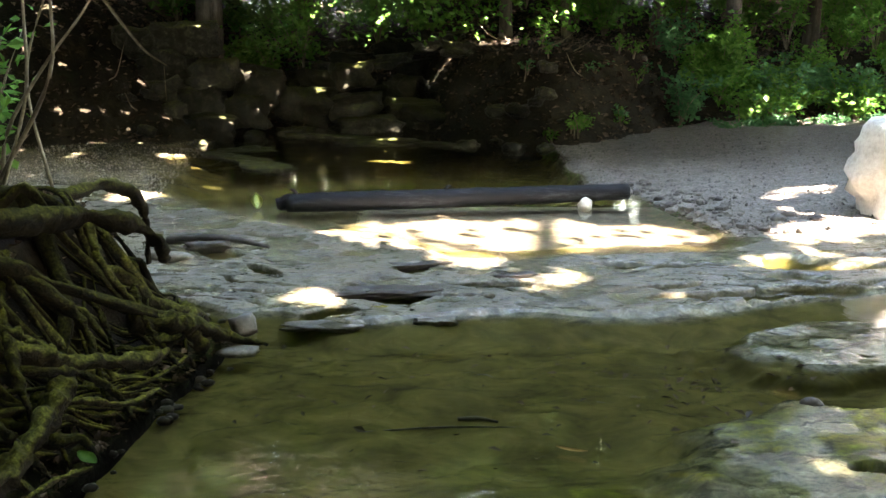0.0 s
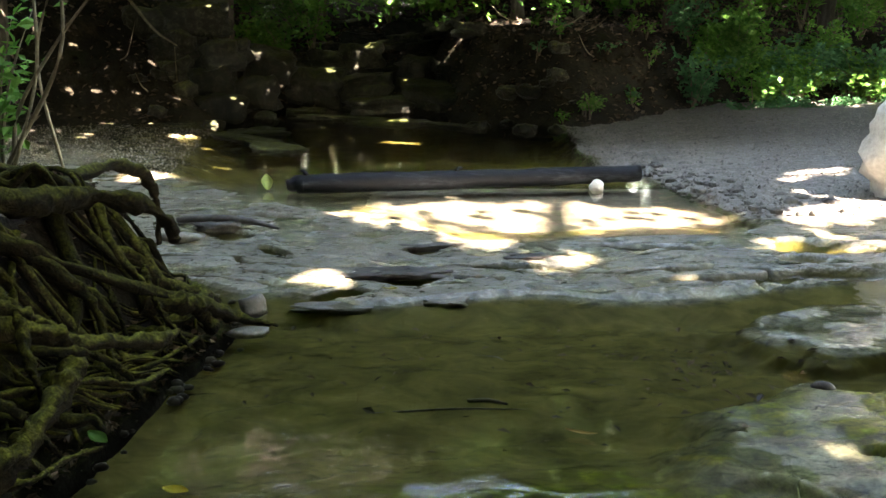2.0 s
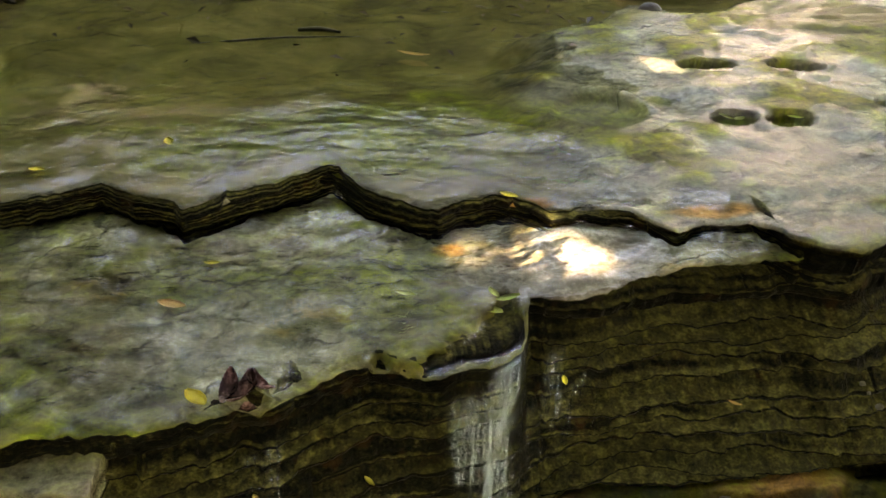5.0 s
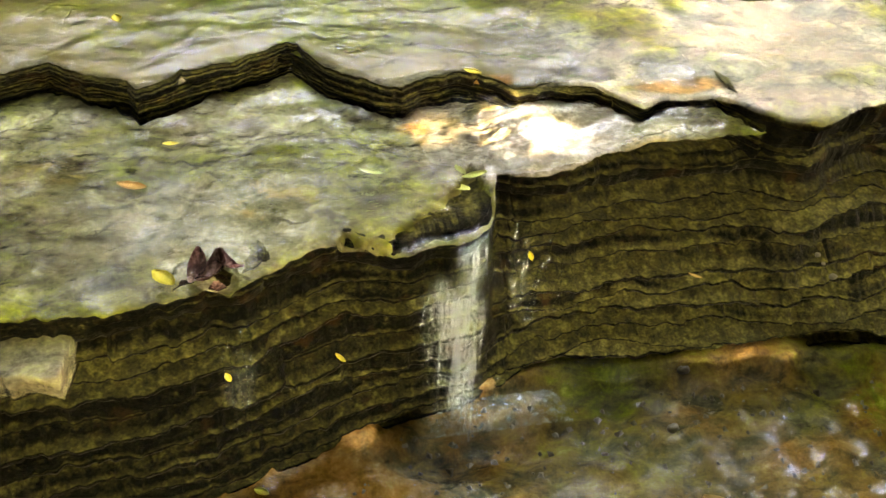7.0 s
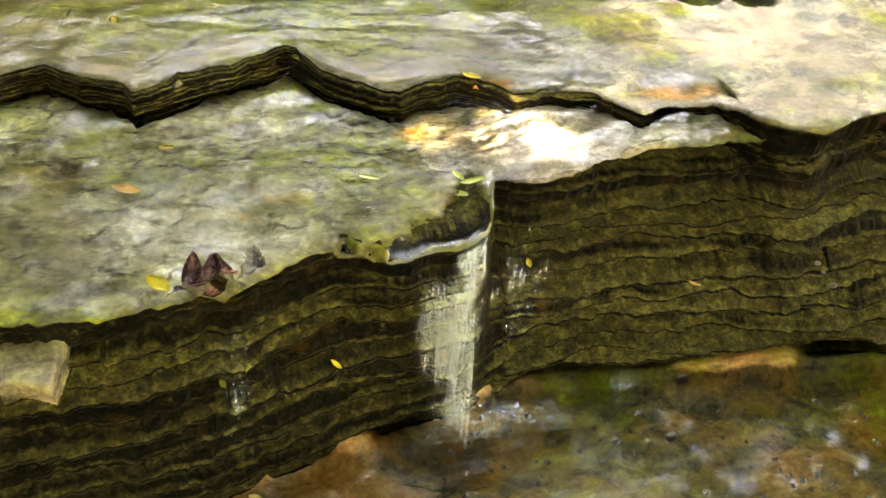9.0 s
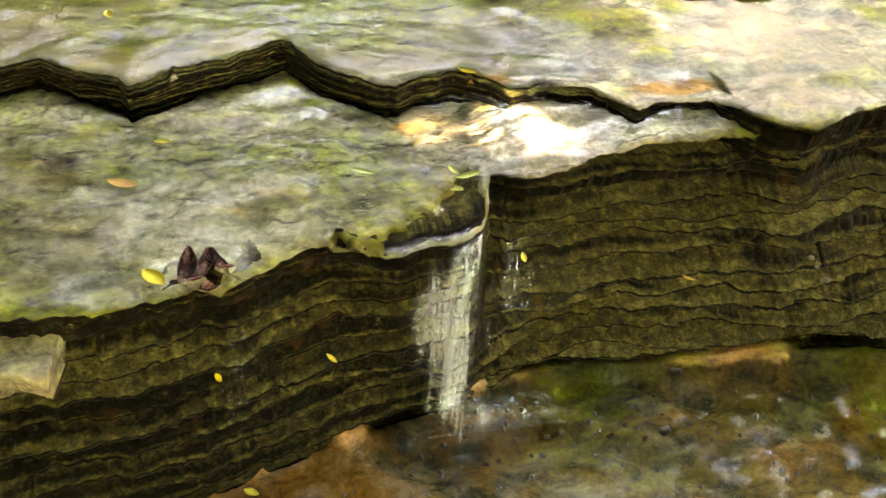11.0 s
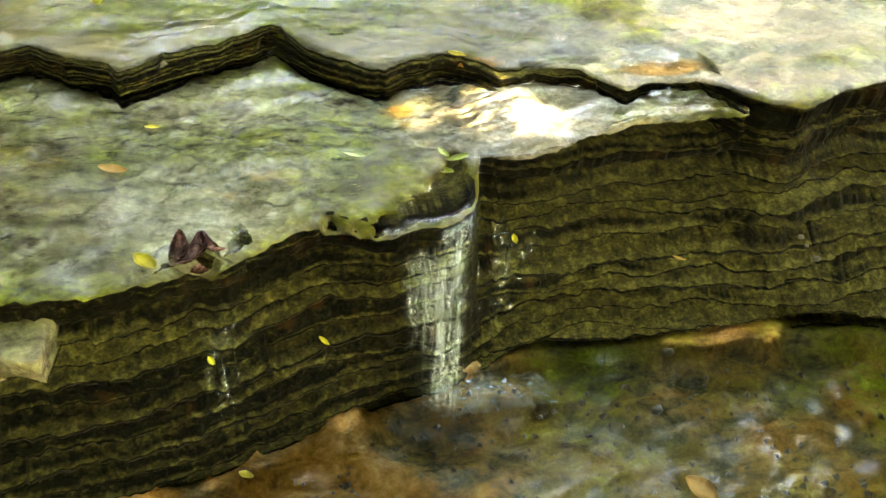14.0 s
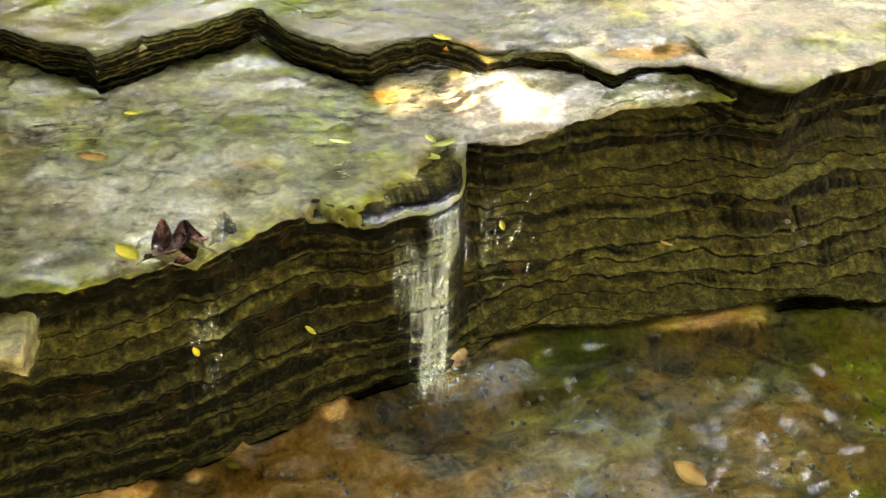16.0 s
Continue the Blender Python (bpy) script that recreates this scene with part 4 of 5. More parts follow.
for k, (pts, radii) in enumerate(ROOTS):
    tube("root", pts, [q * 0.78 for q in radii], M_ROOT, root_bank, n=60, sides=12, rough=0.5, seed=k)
rng = random.Random(12)
for k in range(78):
    y0 = rng.uniform(1.7, 3.3)
    d0 = rng.uniform(0.15, 0.62)
    lean = rng.uniform(0.05, 0.16) if rng.random() < 0.65 else rng.uniform(-0.14, 0.02)
    sway, turn = rng.uniform(0.02, 0.06), rng.uniform(0, 6.3)
    pts = []
    for s in range(8):
        q = s / 7.0
        d = d0 * (1 - 0.85 * q) + sway * math.sin(turn + 4.5 * q)
        y = min(y0 + 4 * lean * q + sway * math.cos(turn + 5.5 * q), 3.75)
        x = float(bank_x(y)) - d
        lift = rng.uniform(0.0, 0.05) + 0.05 * math.sin(3.1 * q)
        pts.append((x, y, max(float(mound_height(np.array([x]), np.array([y]))[0]), -0.02) + lift * (1 if s < 7 else 0)))
    r = rng.choice([0.004, 0.006, 0.008, 0.012, 0.016, 0.024])
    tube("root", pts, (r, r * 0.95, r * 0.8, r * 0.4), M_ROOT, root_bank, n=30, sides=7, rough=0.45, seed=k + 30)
rng_np = np.random.default_rng(3)
n = 2600
ly = rng_np.uniform(1.6, 4.4, n)
lx = bank_x(ly) - rng_np.uniform(0.0, 0.9, n) ** 1.3
lz = np.maximum(mound_height(lx, ly), -0.02) + 0.012
tagged(leaf_cloud("leaf_litter", np.stack([lx, ly, lz], 1), rng_np.normal(size=(n, 3)) * 0.6 + [0, 0, 1], rng_np.uniform(0.012, 0.04, n), M_LITTER, seed=5), "small brown dead leaves and crumbs on the root bank", "leaf litter", kind="stuff")


# ---- falling water ----
fall = thing("waterfall", "small clear waterfall spilling over the ledge", "waterfall", at=(0, 0, 0))


def strand(x, y, z, speed, radius, seed, drop=None, drift=0.0, name="strand", material=None):
    rng = random.Random(seed)
    low = POOL_Z - 0.005 if drop is None else z - drop
    total = math.sqrt(max(z - low, 0.01) / 4.9)
    pts = []
    for i in range(14):
        t = total * i / 13
        pts.append((x + drift * t + math.sin(seed * 2.3 + i * 0.7) * 0.002, y - speed * t, z - 4.9 * t * t))
    radii = [radius * 0.7] + [radius * rng.uniform(0.75, 1.2) for _ in range(6)] + [radius * 0.9]
    if drop is not None:
        radii = [radius * 0.3] + radii[:5] + [radius * 0.15]
    return tube(name, pts, radii, material or M_FALL, fall, n=26, sides=8, rough=0.18, seed=seed)


rng = random.Random(8)
for left, right, fast, seed in ((0.362, 0.402, 0.24, 1), (0.392, 0.434, 0.30, 2)):
    u_, t_ = np.meshgrid(np.linspace(0, 1, 26), np.linspace(0, 1, 44))
    span = 0.288 * t_
    neck = 1 - 0.35 * np.sin(np.pi * np.minimum(t_ * 1.2, 1)) + 0.25 * fbm(t_ * 3, u_ * 0 + seed, 2, 97)
    lx_ = left + (right - left) * (0.5 + (u_ - 0.5) * neck) + 0.006 * fbm(t_ * 4, u_ * 2 + seed, 3, 98) - 0.015 * t_ * seed
    ly_ = lip_y(left + (right - left) * u_) - 0.004 - fast * span + 0.006 * fbm(u_ * 5, t_ * 3 + seed, 3, 99)
    grid_object("sheet", lx_, ly_, -0.094 - 4.9 * span ** 2, M_FALL, fall)
for k in range(14):
    x = 0.372 + 0.055 * rng.random() ** 0.8
    strand(x, float(lip_y(x)) - 0.006, -0.096 + 0.004 * rng.random(), rng.uniform(0.2, 0.42), rng.choice([0.0010, 0.0014, 0.002, 0.003]), 100 + k, drift=rng.uniform(-0.13, 0.09), material=M_STREAK)
for k in range(26):
    x = 0.285 + 0.085 * rng.random()
    strand(x, float(lip_y(x)) - 0.004, -0.11 - 0.14 * rng.random(), rng.uniform(0.15, 0.3), rng.uniform(0.0012, 0.004), 40 + k, drop=rng.uniform(0.10, 0.30), drift=rng.uniform(-0.05, 0.08), material=M_STREAK)
for k in range(14):
    x = 0.50 + 0.13 * rng.random()
    strand(x, float(lip_y(x)) - 0.03, -0.13 - 0.14 * rng.random(), rng.uniform(0.12, 0.3), rng.uniform(0.0008, 0.0022), 60 + k, drop=rng.uniform(0.10, 0.24), drift=rng.uniform(-0.16, -0.05), material=M_STREAK)
for k in range(5):
    strand(-0.062 + 0.012 * k, 1.04, -0.12 - 0.1 * rng.random(), 0.12, rng.uniform(0.001, 0.002), 80 + k, drop=rng.uniform(0.12, 0.3), material=M_STREAK)
# froth where it lands
bm = bmesh.new()
for k in range(70):
    a, r = rng.uniform(0, 2 * math.pi), abs(rng.gauss(0, 0.045))
    s = rng.uniform(0.0008, 0.002)
    m = Matrix.Translation((0.40 + 1.5 * r * math.cos(a), 1.105 + 0.7 * r * math.sin(a), POOL_Z + abs(rng.gauss(0, 0.018)))) @ Matrix.Diagonal((s * 1.6, s, s, 1))
    bmesh.ops.create_icosphere(bm, subdivisions=1, radius=1, matrix=m)
tagged(part("spray", bm, M_FOAM, fall), kind="stuff")
sx, sy = np.meshgrid(np.linspace(-1, 1, 60), np.linspace(-1, 1, 40))
sd = np.hypot(sx, sy)
sz = POOL_Z + 0.004 + 0.014 * np.exp(-sd * sd * 7) + 0.012 * fbm(sx * 5, sy * 4, 4, 95) * smooth(1.0, 0.5, sd) - 0.02 * smooth(0.6, 1.0, sd)
grid_object("splash", 0.47 + 0.15 * sx * (1 + 0.3 * fbm(sx * 2, sy * 2, 2, 96)), 1.10 + 0.045 * sy, sz, M_FOAM, fall)

# ---- leaves and bits lying about ----
def leaf(name, label, x, y, z, length, width, turn, material, tilt=0.0, group=""):
    bm = leaf_bm(length, width, 0.3, int(length * 1e4))
    ob = part(name, bm, material)
    ob.matrix_world = pose(x, y, z, tilt, random.Random(int(x * 1e3)).uniform(-12, 12), turn)
    return tagged(ob, label, "leaf", group)


leaf("fallen_leaf", "yellow-green fallen leaf on the wet ledge", 0.228, 1.335, -0.058, 0.046, 0.018, 65, M_LIME)
leaf("fallen_leaf", "pale green leaf caught at the brink of the fall", 0.395, 1.285, -0.072, 0.045, 0.02, 30, M_LIME, -20)
leaf("fallen_leaf", "pale green leaf caught at the brink of the fall", 0.425, 1.31, -0.062, 0.05, 0.02, 70, M_LIME, -25)
leaf("fallen_leaf", "pale green leaf caught at the brink of the fall", 0.398, 1.325, -0.06, 0.042, 0.018, 10, M_LIME, -10)
leaf("fallen_leaf", "yellow leaf under shallow water", -0.249, 1.86, 0.001, 0.034, 0.022, 15, M_YELLOW)
leaf("fallen_leaf", "yellow leaf under shallow water", -0.509, 1.75, 0.001, 0.034, 0.02, 80, M_YELLOW)
leaf("fallen_leaf", "yellow leaf floating on the stream", -0.673, 1.99, 0.003, 0.07, 0.04, 75, M_YELLOW)
leaf("fallen_leaf", "green leaf at the edge of the root bank", -0.677, 1.76, 0.002, 0.06, 0.035, 95, M_GREEN)
leaf("fallen_leaf", "green leaf at the edge of the root bank", -0.95, 2.22, 0.03, 0.07, 0.04, 60, M_GREEN, 15)
leaf("fallen_leaf", "ochre leaf on the wet ledge", -0.2, 1.338, -0.056, 0.055, 0.02, 70, M_OCHRE)
leaf("fallen_leaf", "yellow leaf on orange algae", 0.477, 1.585, -0.003, 0.04, 0.022, 60, M_YELLOW)
leaf("fallen_leaf", "small yellow leaf on the wet ledge", -0.136, 1.463, -0.057, 0.03, 0.014, 85, M_YELLOW)
leaf("fallen_leaf", "yellow leaf at the edge of the ledge", -0.14, 1.09, -0.058, 0.05, 0.03, 40, M_YELLOW)
leaf("fallen_leaf", "small yellow leaf on a rock layer", 0.14, 1.085, -0.285, 0.024, 0.012, 60, M_YELLOW, 30)
leaf("fallen_leaf", "small yellow leaf on a rock layer", -0.058, 1.045, -0.26, 0.018, 0.012, 30, M_YELLOW, 20)
leaf("fallen_leaf", "small yellow leaf on a rock layer", 0.533, 1.232, -0.21, 0.02, 0.012, 10, M_YELLOW, 30)
leaf("fallen_leaf", "ochre leaf stuck to a rock layer", 0.893, 1.208, -0.285, 0.034, 0.01, 82, M_OCHRE, 20)
leaf("fallen_leaf", "ochre leaf on the pool floor", 0.825, 0.8, POOL_Z + 0.003, 0.07, 0.045, 35, M_OCHRE)
leaf("fallen_leaf", "yellow leaf floating on the stream", -0.27, 3.71, 0.004, 0.07, 0.05, 80, M_YELLOW)
leaf("fallen_leaf", "sunlit lime leaf at the end of the log", -1.27, 6.06, 0.05, 0.12, 0.08, 20, M_LIME, 55)
leaf("fallen_leaf", "dry ochre leaf floating in the stream", 0.36, 2.32, 0.006, 0.09, 0.028, 70, M_OCHRE)
leaf("fallen_leaf", "yellow-green leaf in a pothole of the rock", 1.10, 1.90, 0.006, 0.045, 0.022, 40, M_LIME)
leaf("fallen_leaf", "yellow-green leaf in a pothole of the rock", 1.13, 1.89, 0.006, 0.035, 0.018, 110, M_LIME)
leaf("fallen_leaf", "yellow-green leaf in a pothole of the rock", 1.28, 1.89, 0.006, 0.04, 0.02, 70, M_LIME)
leaf("fallen_leaf", "small yellow leaf on the pool floor", -0.02, 0.97, POOL_Z, 0.03, 0.018, 60, M_YELLOW)


def stone(name, label, x, y, z, size, seed, material, group="", lumps=0.3, cuts=2, blocky=0.0, turn=0):
    ob = part(name, stone_bm(size, seed, 1.0, lumps, cuts, blocky), material)
    ob.matrix_world = pose(x, y, z, 0, 0, turn)
    return tagged(ob, label, "stone", group)


# dark curled leaf stub at the notch of the brink
stub = thing("dead_leaf_clump", "wet dark brown clump of dead leaves at the ledge", "dead leaves", at=(-0.062, 1.10, -0.075))
for k, (dx, dy, dz, ln, wd, rx, ry, rz) in enumerate([(0.0, -0.012, 0.018, 0.10, 0.05, 12, 25, 165), (0.022, 0.0, 0.022, 0.085, 0.04, 20, -30, 195), (-0.022, 0.012, 0.02, 0.06, 0.035, -40, 10, 150), (0.006, -0.036, 0.004, 0.06, 0.032, 50, 0, 178)]):
    ob = part("leaf", leaf_bm(ln, wd, 0.9, k + 90), M_DEAD, stub)
    ob.matrix_local = pose(dx, dy, dz, rx, ry, rz)
pinks = [(1.19, 1.165, -0.285, 0.03), (1.16, 1.20, -0.25, 0.022), (1.17, 1.185, -0.262, 0.016)]
for x, y, z, s in pinks:
    stone("pebble", "small pinkish pebble resting on a rock layer", x, y, z, (s * 0.6, s * 0.5, s * 0.4), x * 10, M_STONE, "pebbles on the ledge")
stone("pebble", "pale pebble on the pool floor", 0.819, 1.002, POOL_Z - 0.02, (0.025, 0.02, 0.025), 5, M_STONE)
stone("pebble", "tan pebble at the foot of the ledge", 0.905, 1.15, POOL_Z - 0.02, (0.03, 0.018, 0.02), 6, M_STONE)
stone("stone", "dark wet stone on the pale rock", 1.15, 2.63, 0.0, (0.08, 0.05, 0.045), 7, M_DARKSTONE)
stone("stone", "grey angular stone beside the root bank", -0.79, 3.42, -0.02, (0.10, 0.07, 0.09), 8.6, M_STONE, lumps=0.5, blocky=0.85, turn=30)
stone("stone", "flat pale stone at the waterline", -0.76, 3.18, -0.02, (0.15, 0.1, 0.03), 9, M_STONE, blocky=0.6)
stone("stone", "round pale stone in front of the log", 0.985, 6.13, -0.02, (0.10, 0.09, 0.10), 10, M_BOULDER)
stone("stone", "flat wet stone breaking the water", -0.49, 3.50, -0.020, (0.27, 0.10, 0.018), 11, M_STONE, blocky=0.9, lumps=0.55, cuts=4)
stone("stone", "flat wet stone breaking the water", -0.03, 3.57, -0.018, (0.15, 0.08, 0.02), 12, M_STONE, blocky=0.9, lumps=0.55, cuts=4)
# dark flat pieces stand in for the shade in three slits
stone("stone", "dark flat piece standing in for a dark slit of the shelf", -0.26, 3.98, -0.024, (0.5, 0.13, 0.035), 13, M_DARKSTONE, blocky=0.9, lumps=0.55, cuts=4, turn=3)
stone("stone", "dark flat piece standing in for a dark slit of the shelf", -0.12, 4.47, -0.020, (0.26, 0.06, 0.035), 14, M_DARKSTONE, blocky=0.9, lumps=0.55, cuts=4, turn=14)
stone("stone", "dark flat piece standing in for a dark slit of the shelf", 0.36, 4.25, -0.022, (0.2, 0.08, 0.04), 15, M_DARKSTONE, blocky=0.9, lumps=0.55, cuts=4, turn=10)
tube("stick", [(-1.55, 4.95, 0.03), (-1.3, 4.9, 0.05), (-1.1, 4.86, 0.04), (-0.95, 4.8, 0.02)], (0.02, 0.025, 0.018, 0.008), M_DARKSTONE, None, n=14, seed=3)
tagged(bpy.data.objects["stick"], "dark waterlogged stick on the rock shelf", "stick")
stone("stone", "dark stones lodged on the rock shelf", -1.3, 4.82, -0.01, (0.24, 0.1, 0.06), 16, M_DARKSTONE, blocky=0.8, lumps=0.5, cuts=3)
stone("stone", "pale stone on the rock shelf", -1.42, 4.55, 0.0, (0.24, 0.12, 0.06), 17, M_STONE, blocky=0.3)
for k, (x0, y0, x1, y1, r) in enumerate([(-0.66, 3.02, -0.35, 3.03, 0.005), (0.05, 2.72, 0.18, 2.70, 0.007), (-0.25, 2.62, 0.25, 2.66, 0.003), (0.5, 2.86, 0.58, 2.8, 0.006), (0.2, 3.05, 0.12, 3.12, 0.006)]):
    ob = tube("sunken_twig", [(x0, y0, -0.075), ((x0 + x1) / 2, (y0 + y1) / 2 + 0.01, -0.07), (x1, y1, -0.075)], (r, r, r * 0.5), M_DARKSTONE, None, n=10, sides=6, seed=k)
    tagged(ob, "dark sunken twig on the silty pool floor", "twig", "sunken twigs")

rng = random.Random(61)
for k in range(60):
    y = rng.uniform(1.8, 3.7)
    x = float(bank_x(y)) + rng.uniform(-0.04, 0.07)
    s = rng.uniform(0.015, 0.05)
    stone("pebble", "small dark stone at the foot of the root bank", x, y, max(float(bed(np.array([x]), np.array([y]))[0][0]), -0.06), (s * 1.3, s, s * 0.7), 400 + k, M_DARKSTONE if k % 3 else M_STONE, "pebbles below the roots", cuts=1)

# ---- the log ----
log = thing("fallen_log", "weathered dark grey log lying across the stream", "log")
tube("trunk", [(-1.05, 5.98, 0.055), (-0.5, 6.03, 0.065), (0.1, 6.1, 0.075), (0.7, 6.17, 0.085), (1.3, 6.25, 0.095)], (0.058, 0.068, 0.066, 0.064, 0.06, 0.056), M_LOG, log, n=60, sides=16, rough=0.07, seed=4)
tube("broken_end", [(-1.0, 5.98, 0.058), (-1.08, 5.97, 0.06), (-1.12, 5.96, 0.055)], (0.056, 0.05, 0.036), M_LOG, log, n=10, sides=9, rough=0.4, seed=5)
tube("branch_stub", [(-0.98, 5.99, 0.10), (-1.0, 5.985, 0.14), (-1.03, 5.98, 0.15)], (0.018, 0.014, 0.006), M_LOG, log, n=8, sides=7, seed=6)
tube("branch_stub", [(0.02, 6.09, 0.13), (0.03, 6.09, 0.15), (0.06, 6.09, 0.155)], (0.018, 0.014, 0.006), M_LOG, log, n=8, sides=7, seed=7)

# ---- the pale boulder ----
boulder = part("boulder", stone_bm((0.92, 0.8, 0.85), 3.4, 1.0, 0.32, 4, 0.25), M_BOULDER)
boulder.matrix_world = pose(3.1, 5.66, -0.05, 0, 0, 20)
tagged(boulder, "large pale sunlit boulder with a mossy crown", "boulder")
rng = random.Random(21)
for k in range(26):
    a = rng.uniform(2.6, 5.2)
    r = rng.uniform(0.42, 0.75)
    s = rng.uniform(0.03, 0.11)
    stone("stone", "broken stones at the foot of the boulder", 2.8 + r * math.cos(a), 5.6 + r * math.sin(a), 0.0, (s, s * 0.8, s * 0.6), 30 + k, M_STONE if rng.random() < 0.7 else M_DARKSTONE, "stones at the boulder", blocky=0.3)

# ---- gravel ----
PEBBLES = [stone_bm((1, 0.8, 0.6), 50 + k, 1.0, 0.35, 1, 0.3) for k in range(5)]
PEBBLE_MESH = []
for bm in PEBBLES:
    me = bpy.data.meshes.new("pebble")
    bm.to_mesh(me)
    bm.free()
    me.materials.append(M_STONE)
    PEBBLE_MESH.append(me)
rng = random.Random(33)
for k in range(150):
    y = rng.uniform(5.15, 7.2)
    x = float(gravel_x(np.array([y]))[0]) + abs(rng.gauss(0, 0.28)) - 0.04
    s = rng.choice([0.025, 0.035, 0.045, 0.06, 0.085])
    ob = new("pebble", PEBBLE_MESH[k % 5])
    z = float(bed(np.array([x]), np.array([y]))[0][0])
    ob.matrix_world = pose(x, y, max(z, -0.03) - 0.004, 0, 0, rng.uniform(0, 360)) @ Matrix.Diagonal((s, s, s, 1))
    tagged(ob, "small grey pebble at the edge of the gravel bar", "pebble", "pebbles of the gravel bar")
rng_np = np.random.default_rng(9)


def chips(name, x, y, z, size, material, label, category, seed):
    """Fine gravel: many low angular grains in one mesh."""
    r = np.random.default_rng(seed)
    n = len(x)
    ang = r.uniform(0, 6.28, (n, 1)) + np.arange(4)[None, :] * 1.571 + r.uniform(-0.4, 0.4, (n, 4))
    rad = size[:, None] * r.uniform(0.5, 1.0, (n, 4))
    ring = np.stack([x[:, None] + rad * np.cos(ang), y[:, None] + rad * np.sin(ang), np.repeat(z[:, None] - 0.003, 4, 1)], -1)
    top = np.stack([x + size * r.uniform(-0.3, 0.3, n), y + size * r.uniform(-0.3, 0.3, n), z + size * r.uniform(0.4, 0.9, n)], -1)[:, None]
    v = np.concatenate([ring, top], 1).reshape(-1, 3)
    k = np.arange(n)[:, None] * 5
    f = np.concatenate([np.hstack([k + i, k + (i + 1) % 4, k + 4]) for i in range(4)])
    return tagged(mesh_object(name, v, f, material, flat=True), label, category, kind="stuff")


n = 7000
gy_ = 5.2 + 6.0 * rng_np.random(n) ** 1.2
gx_ = gravel_x(gy_) + 0.02 + 4.5 * rng_np.random(n) ** 1.4
gz_ = bed(gx_, gy_)[0]
chips("gravel", gx_, gy_, gz_, rng_np.uniform(0.005, 0.016, n), M_GRAVEL, "grey gravel bar beside the pool", "gravel", 1)
n = 2500
gy_ = rng_np.uniform(6.6, 9.6, n)
gx_ = -2.3 - 0.15 * (gy_ - 8) - 2.6 * rng_np.random(n)
chips("gravel", gx_, gy_, np.maximum(bed(gx_, gy_)[0], 0), rng_np.uniform(0.006, 0.018, n), M_GRAVEL, "brownish gravel on the far shore", "gravel", 2)

n = 3200
gy_ = 5.2 + 5.0 * rng_np.random(n)
gx_ = gravel_x(gy_) + 0.05 + 4.0 * rng_np.random(n) ** 1.2
chips("gravel", gx_, gy_, bed(gx_, gy_)[0], rng_np.uniform(0.006, 0.022, n), M_STONE, "coarse grey gravel strewn over the bar", "gravel", 3)

# ---- the far cascade ----
rng = random.Random(41)


def slab(x, y, z, w, d, h, seed, label="flat mossy slab in the stepped stream bed", group="slabs of the cascade", blocky=0.9, material=None):
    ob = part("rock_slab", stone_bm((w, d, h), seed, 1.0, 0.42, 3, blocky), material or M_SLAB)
    ob.matrix_world = pose(x, y, z, rng.uniform(-9, 9), rng.uniform(-11, 11), rng.uniform(-25, 25))
    return tagged(ob, label, "rock", group)


slab(-1.35, 11.9, 0.14, 1.05, 0.7, 0.30, 1)
slab(-0.35, 11.9, 0.12, 0.75, 0.6, 0.24, 2)
slab(-0.95, 11.4, 0.0, 0.8, 0.5, 0.2, 3)
slab(-1.8, 11.7, 0.1, 0.7, 0.6, 0.45, 4)
slab(-1.25, 12.6, 0.52, 0.55, 0.4, 0.3, 5)
slab(-1.7, 12.5, 0.5, 0.5, 0.4, 0.22, 6)
slab(-0.5, 12.4, 0.38, 0.4, 0.4, 0.28, 7)
slab(0.05, 12.3, 0.3, 0.5, 0.4, 0.3, 8)
for k in range(46):
    y = rng.uniform(11.3, 16.5)
    x = -0.95 + rng.uniform(-1.25, 1.2)
    w = rng.uniform(0.2, 0.75)
    slab(x, y, ground_at(x, y) - 0.06, w, w * rng.uniform(0.5, 0.9), w * rng.uniform(0.25, 0.45), 60 + k)
# stacked mossy blocks in the bank
for k, (x, y, z, w, h) in enumerate([(-2.75, 10.75, -0.05, 0.55, 0.36), (-3.25, 10.85, -0.02, 0.6, 0.42), (-3.7, 10.9, 0.15, 0.55, 0.4), (-2.85, 10.9, 0.28, 0.5, 0.34), (-3.3, 10.95, 0.36, 0.55, 0.36), (-2.75, 11.0, 0.58, 0.6, 0.34), (-3.3, 11.05, 0.66, 0.6, 0.36), (-3.75, 11.1, 0.5, 0.5, 0.4), (-3.1, 11.15, 0.95, 0.75, 0.4), (-3.7, 11.2, 0.9, 0.6, 0.42), (-2.4, 11.0, 0.1, 0.5, 0.4), (-2.3, 11.3, 0.4, 0.6, 0.4)]):
    slab(x, y, z, w, 0.45, h, 140 + k, "mossy stone block stacked in the bank", "stacked blocks", 0.8)
for k in range(24):
    y = rng.uniform(9.6, 11.2)
    x = rng.choice([rng.uniform(-3.6, -2.2), rng.uniform(0.2, 1.4)])
    s = rng.uniform(0.08, 0.28)
    slab(x, y, max(ground_at(x, y), -0.03) - 0.03, s, s, s * 0.6, 170 + k, "dark stone at the edge of the far pool", "stones by the far pool", 0.3)
# low bars that break the far pool
for k, (x, y, w) in enumerate([(-0.75, 10.2, 0.9), (-1.3, 10.7, 1.1), (0.0, 9.9, 0.5), (-1.9, 8.6, 0.7), (-1.6, 8.1, 0.5), (-2.0, 9.3, 0.6)]):
    slab(x, y, -0.03, w, 0.3, 0.07, 200 + k, "low flat rock breaking the far pool", "rocks in the far pool", 0.5)

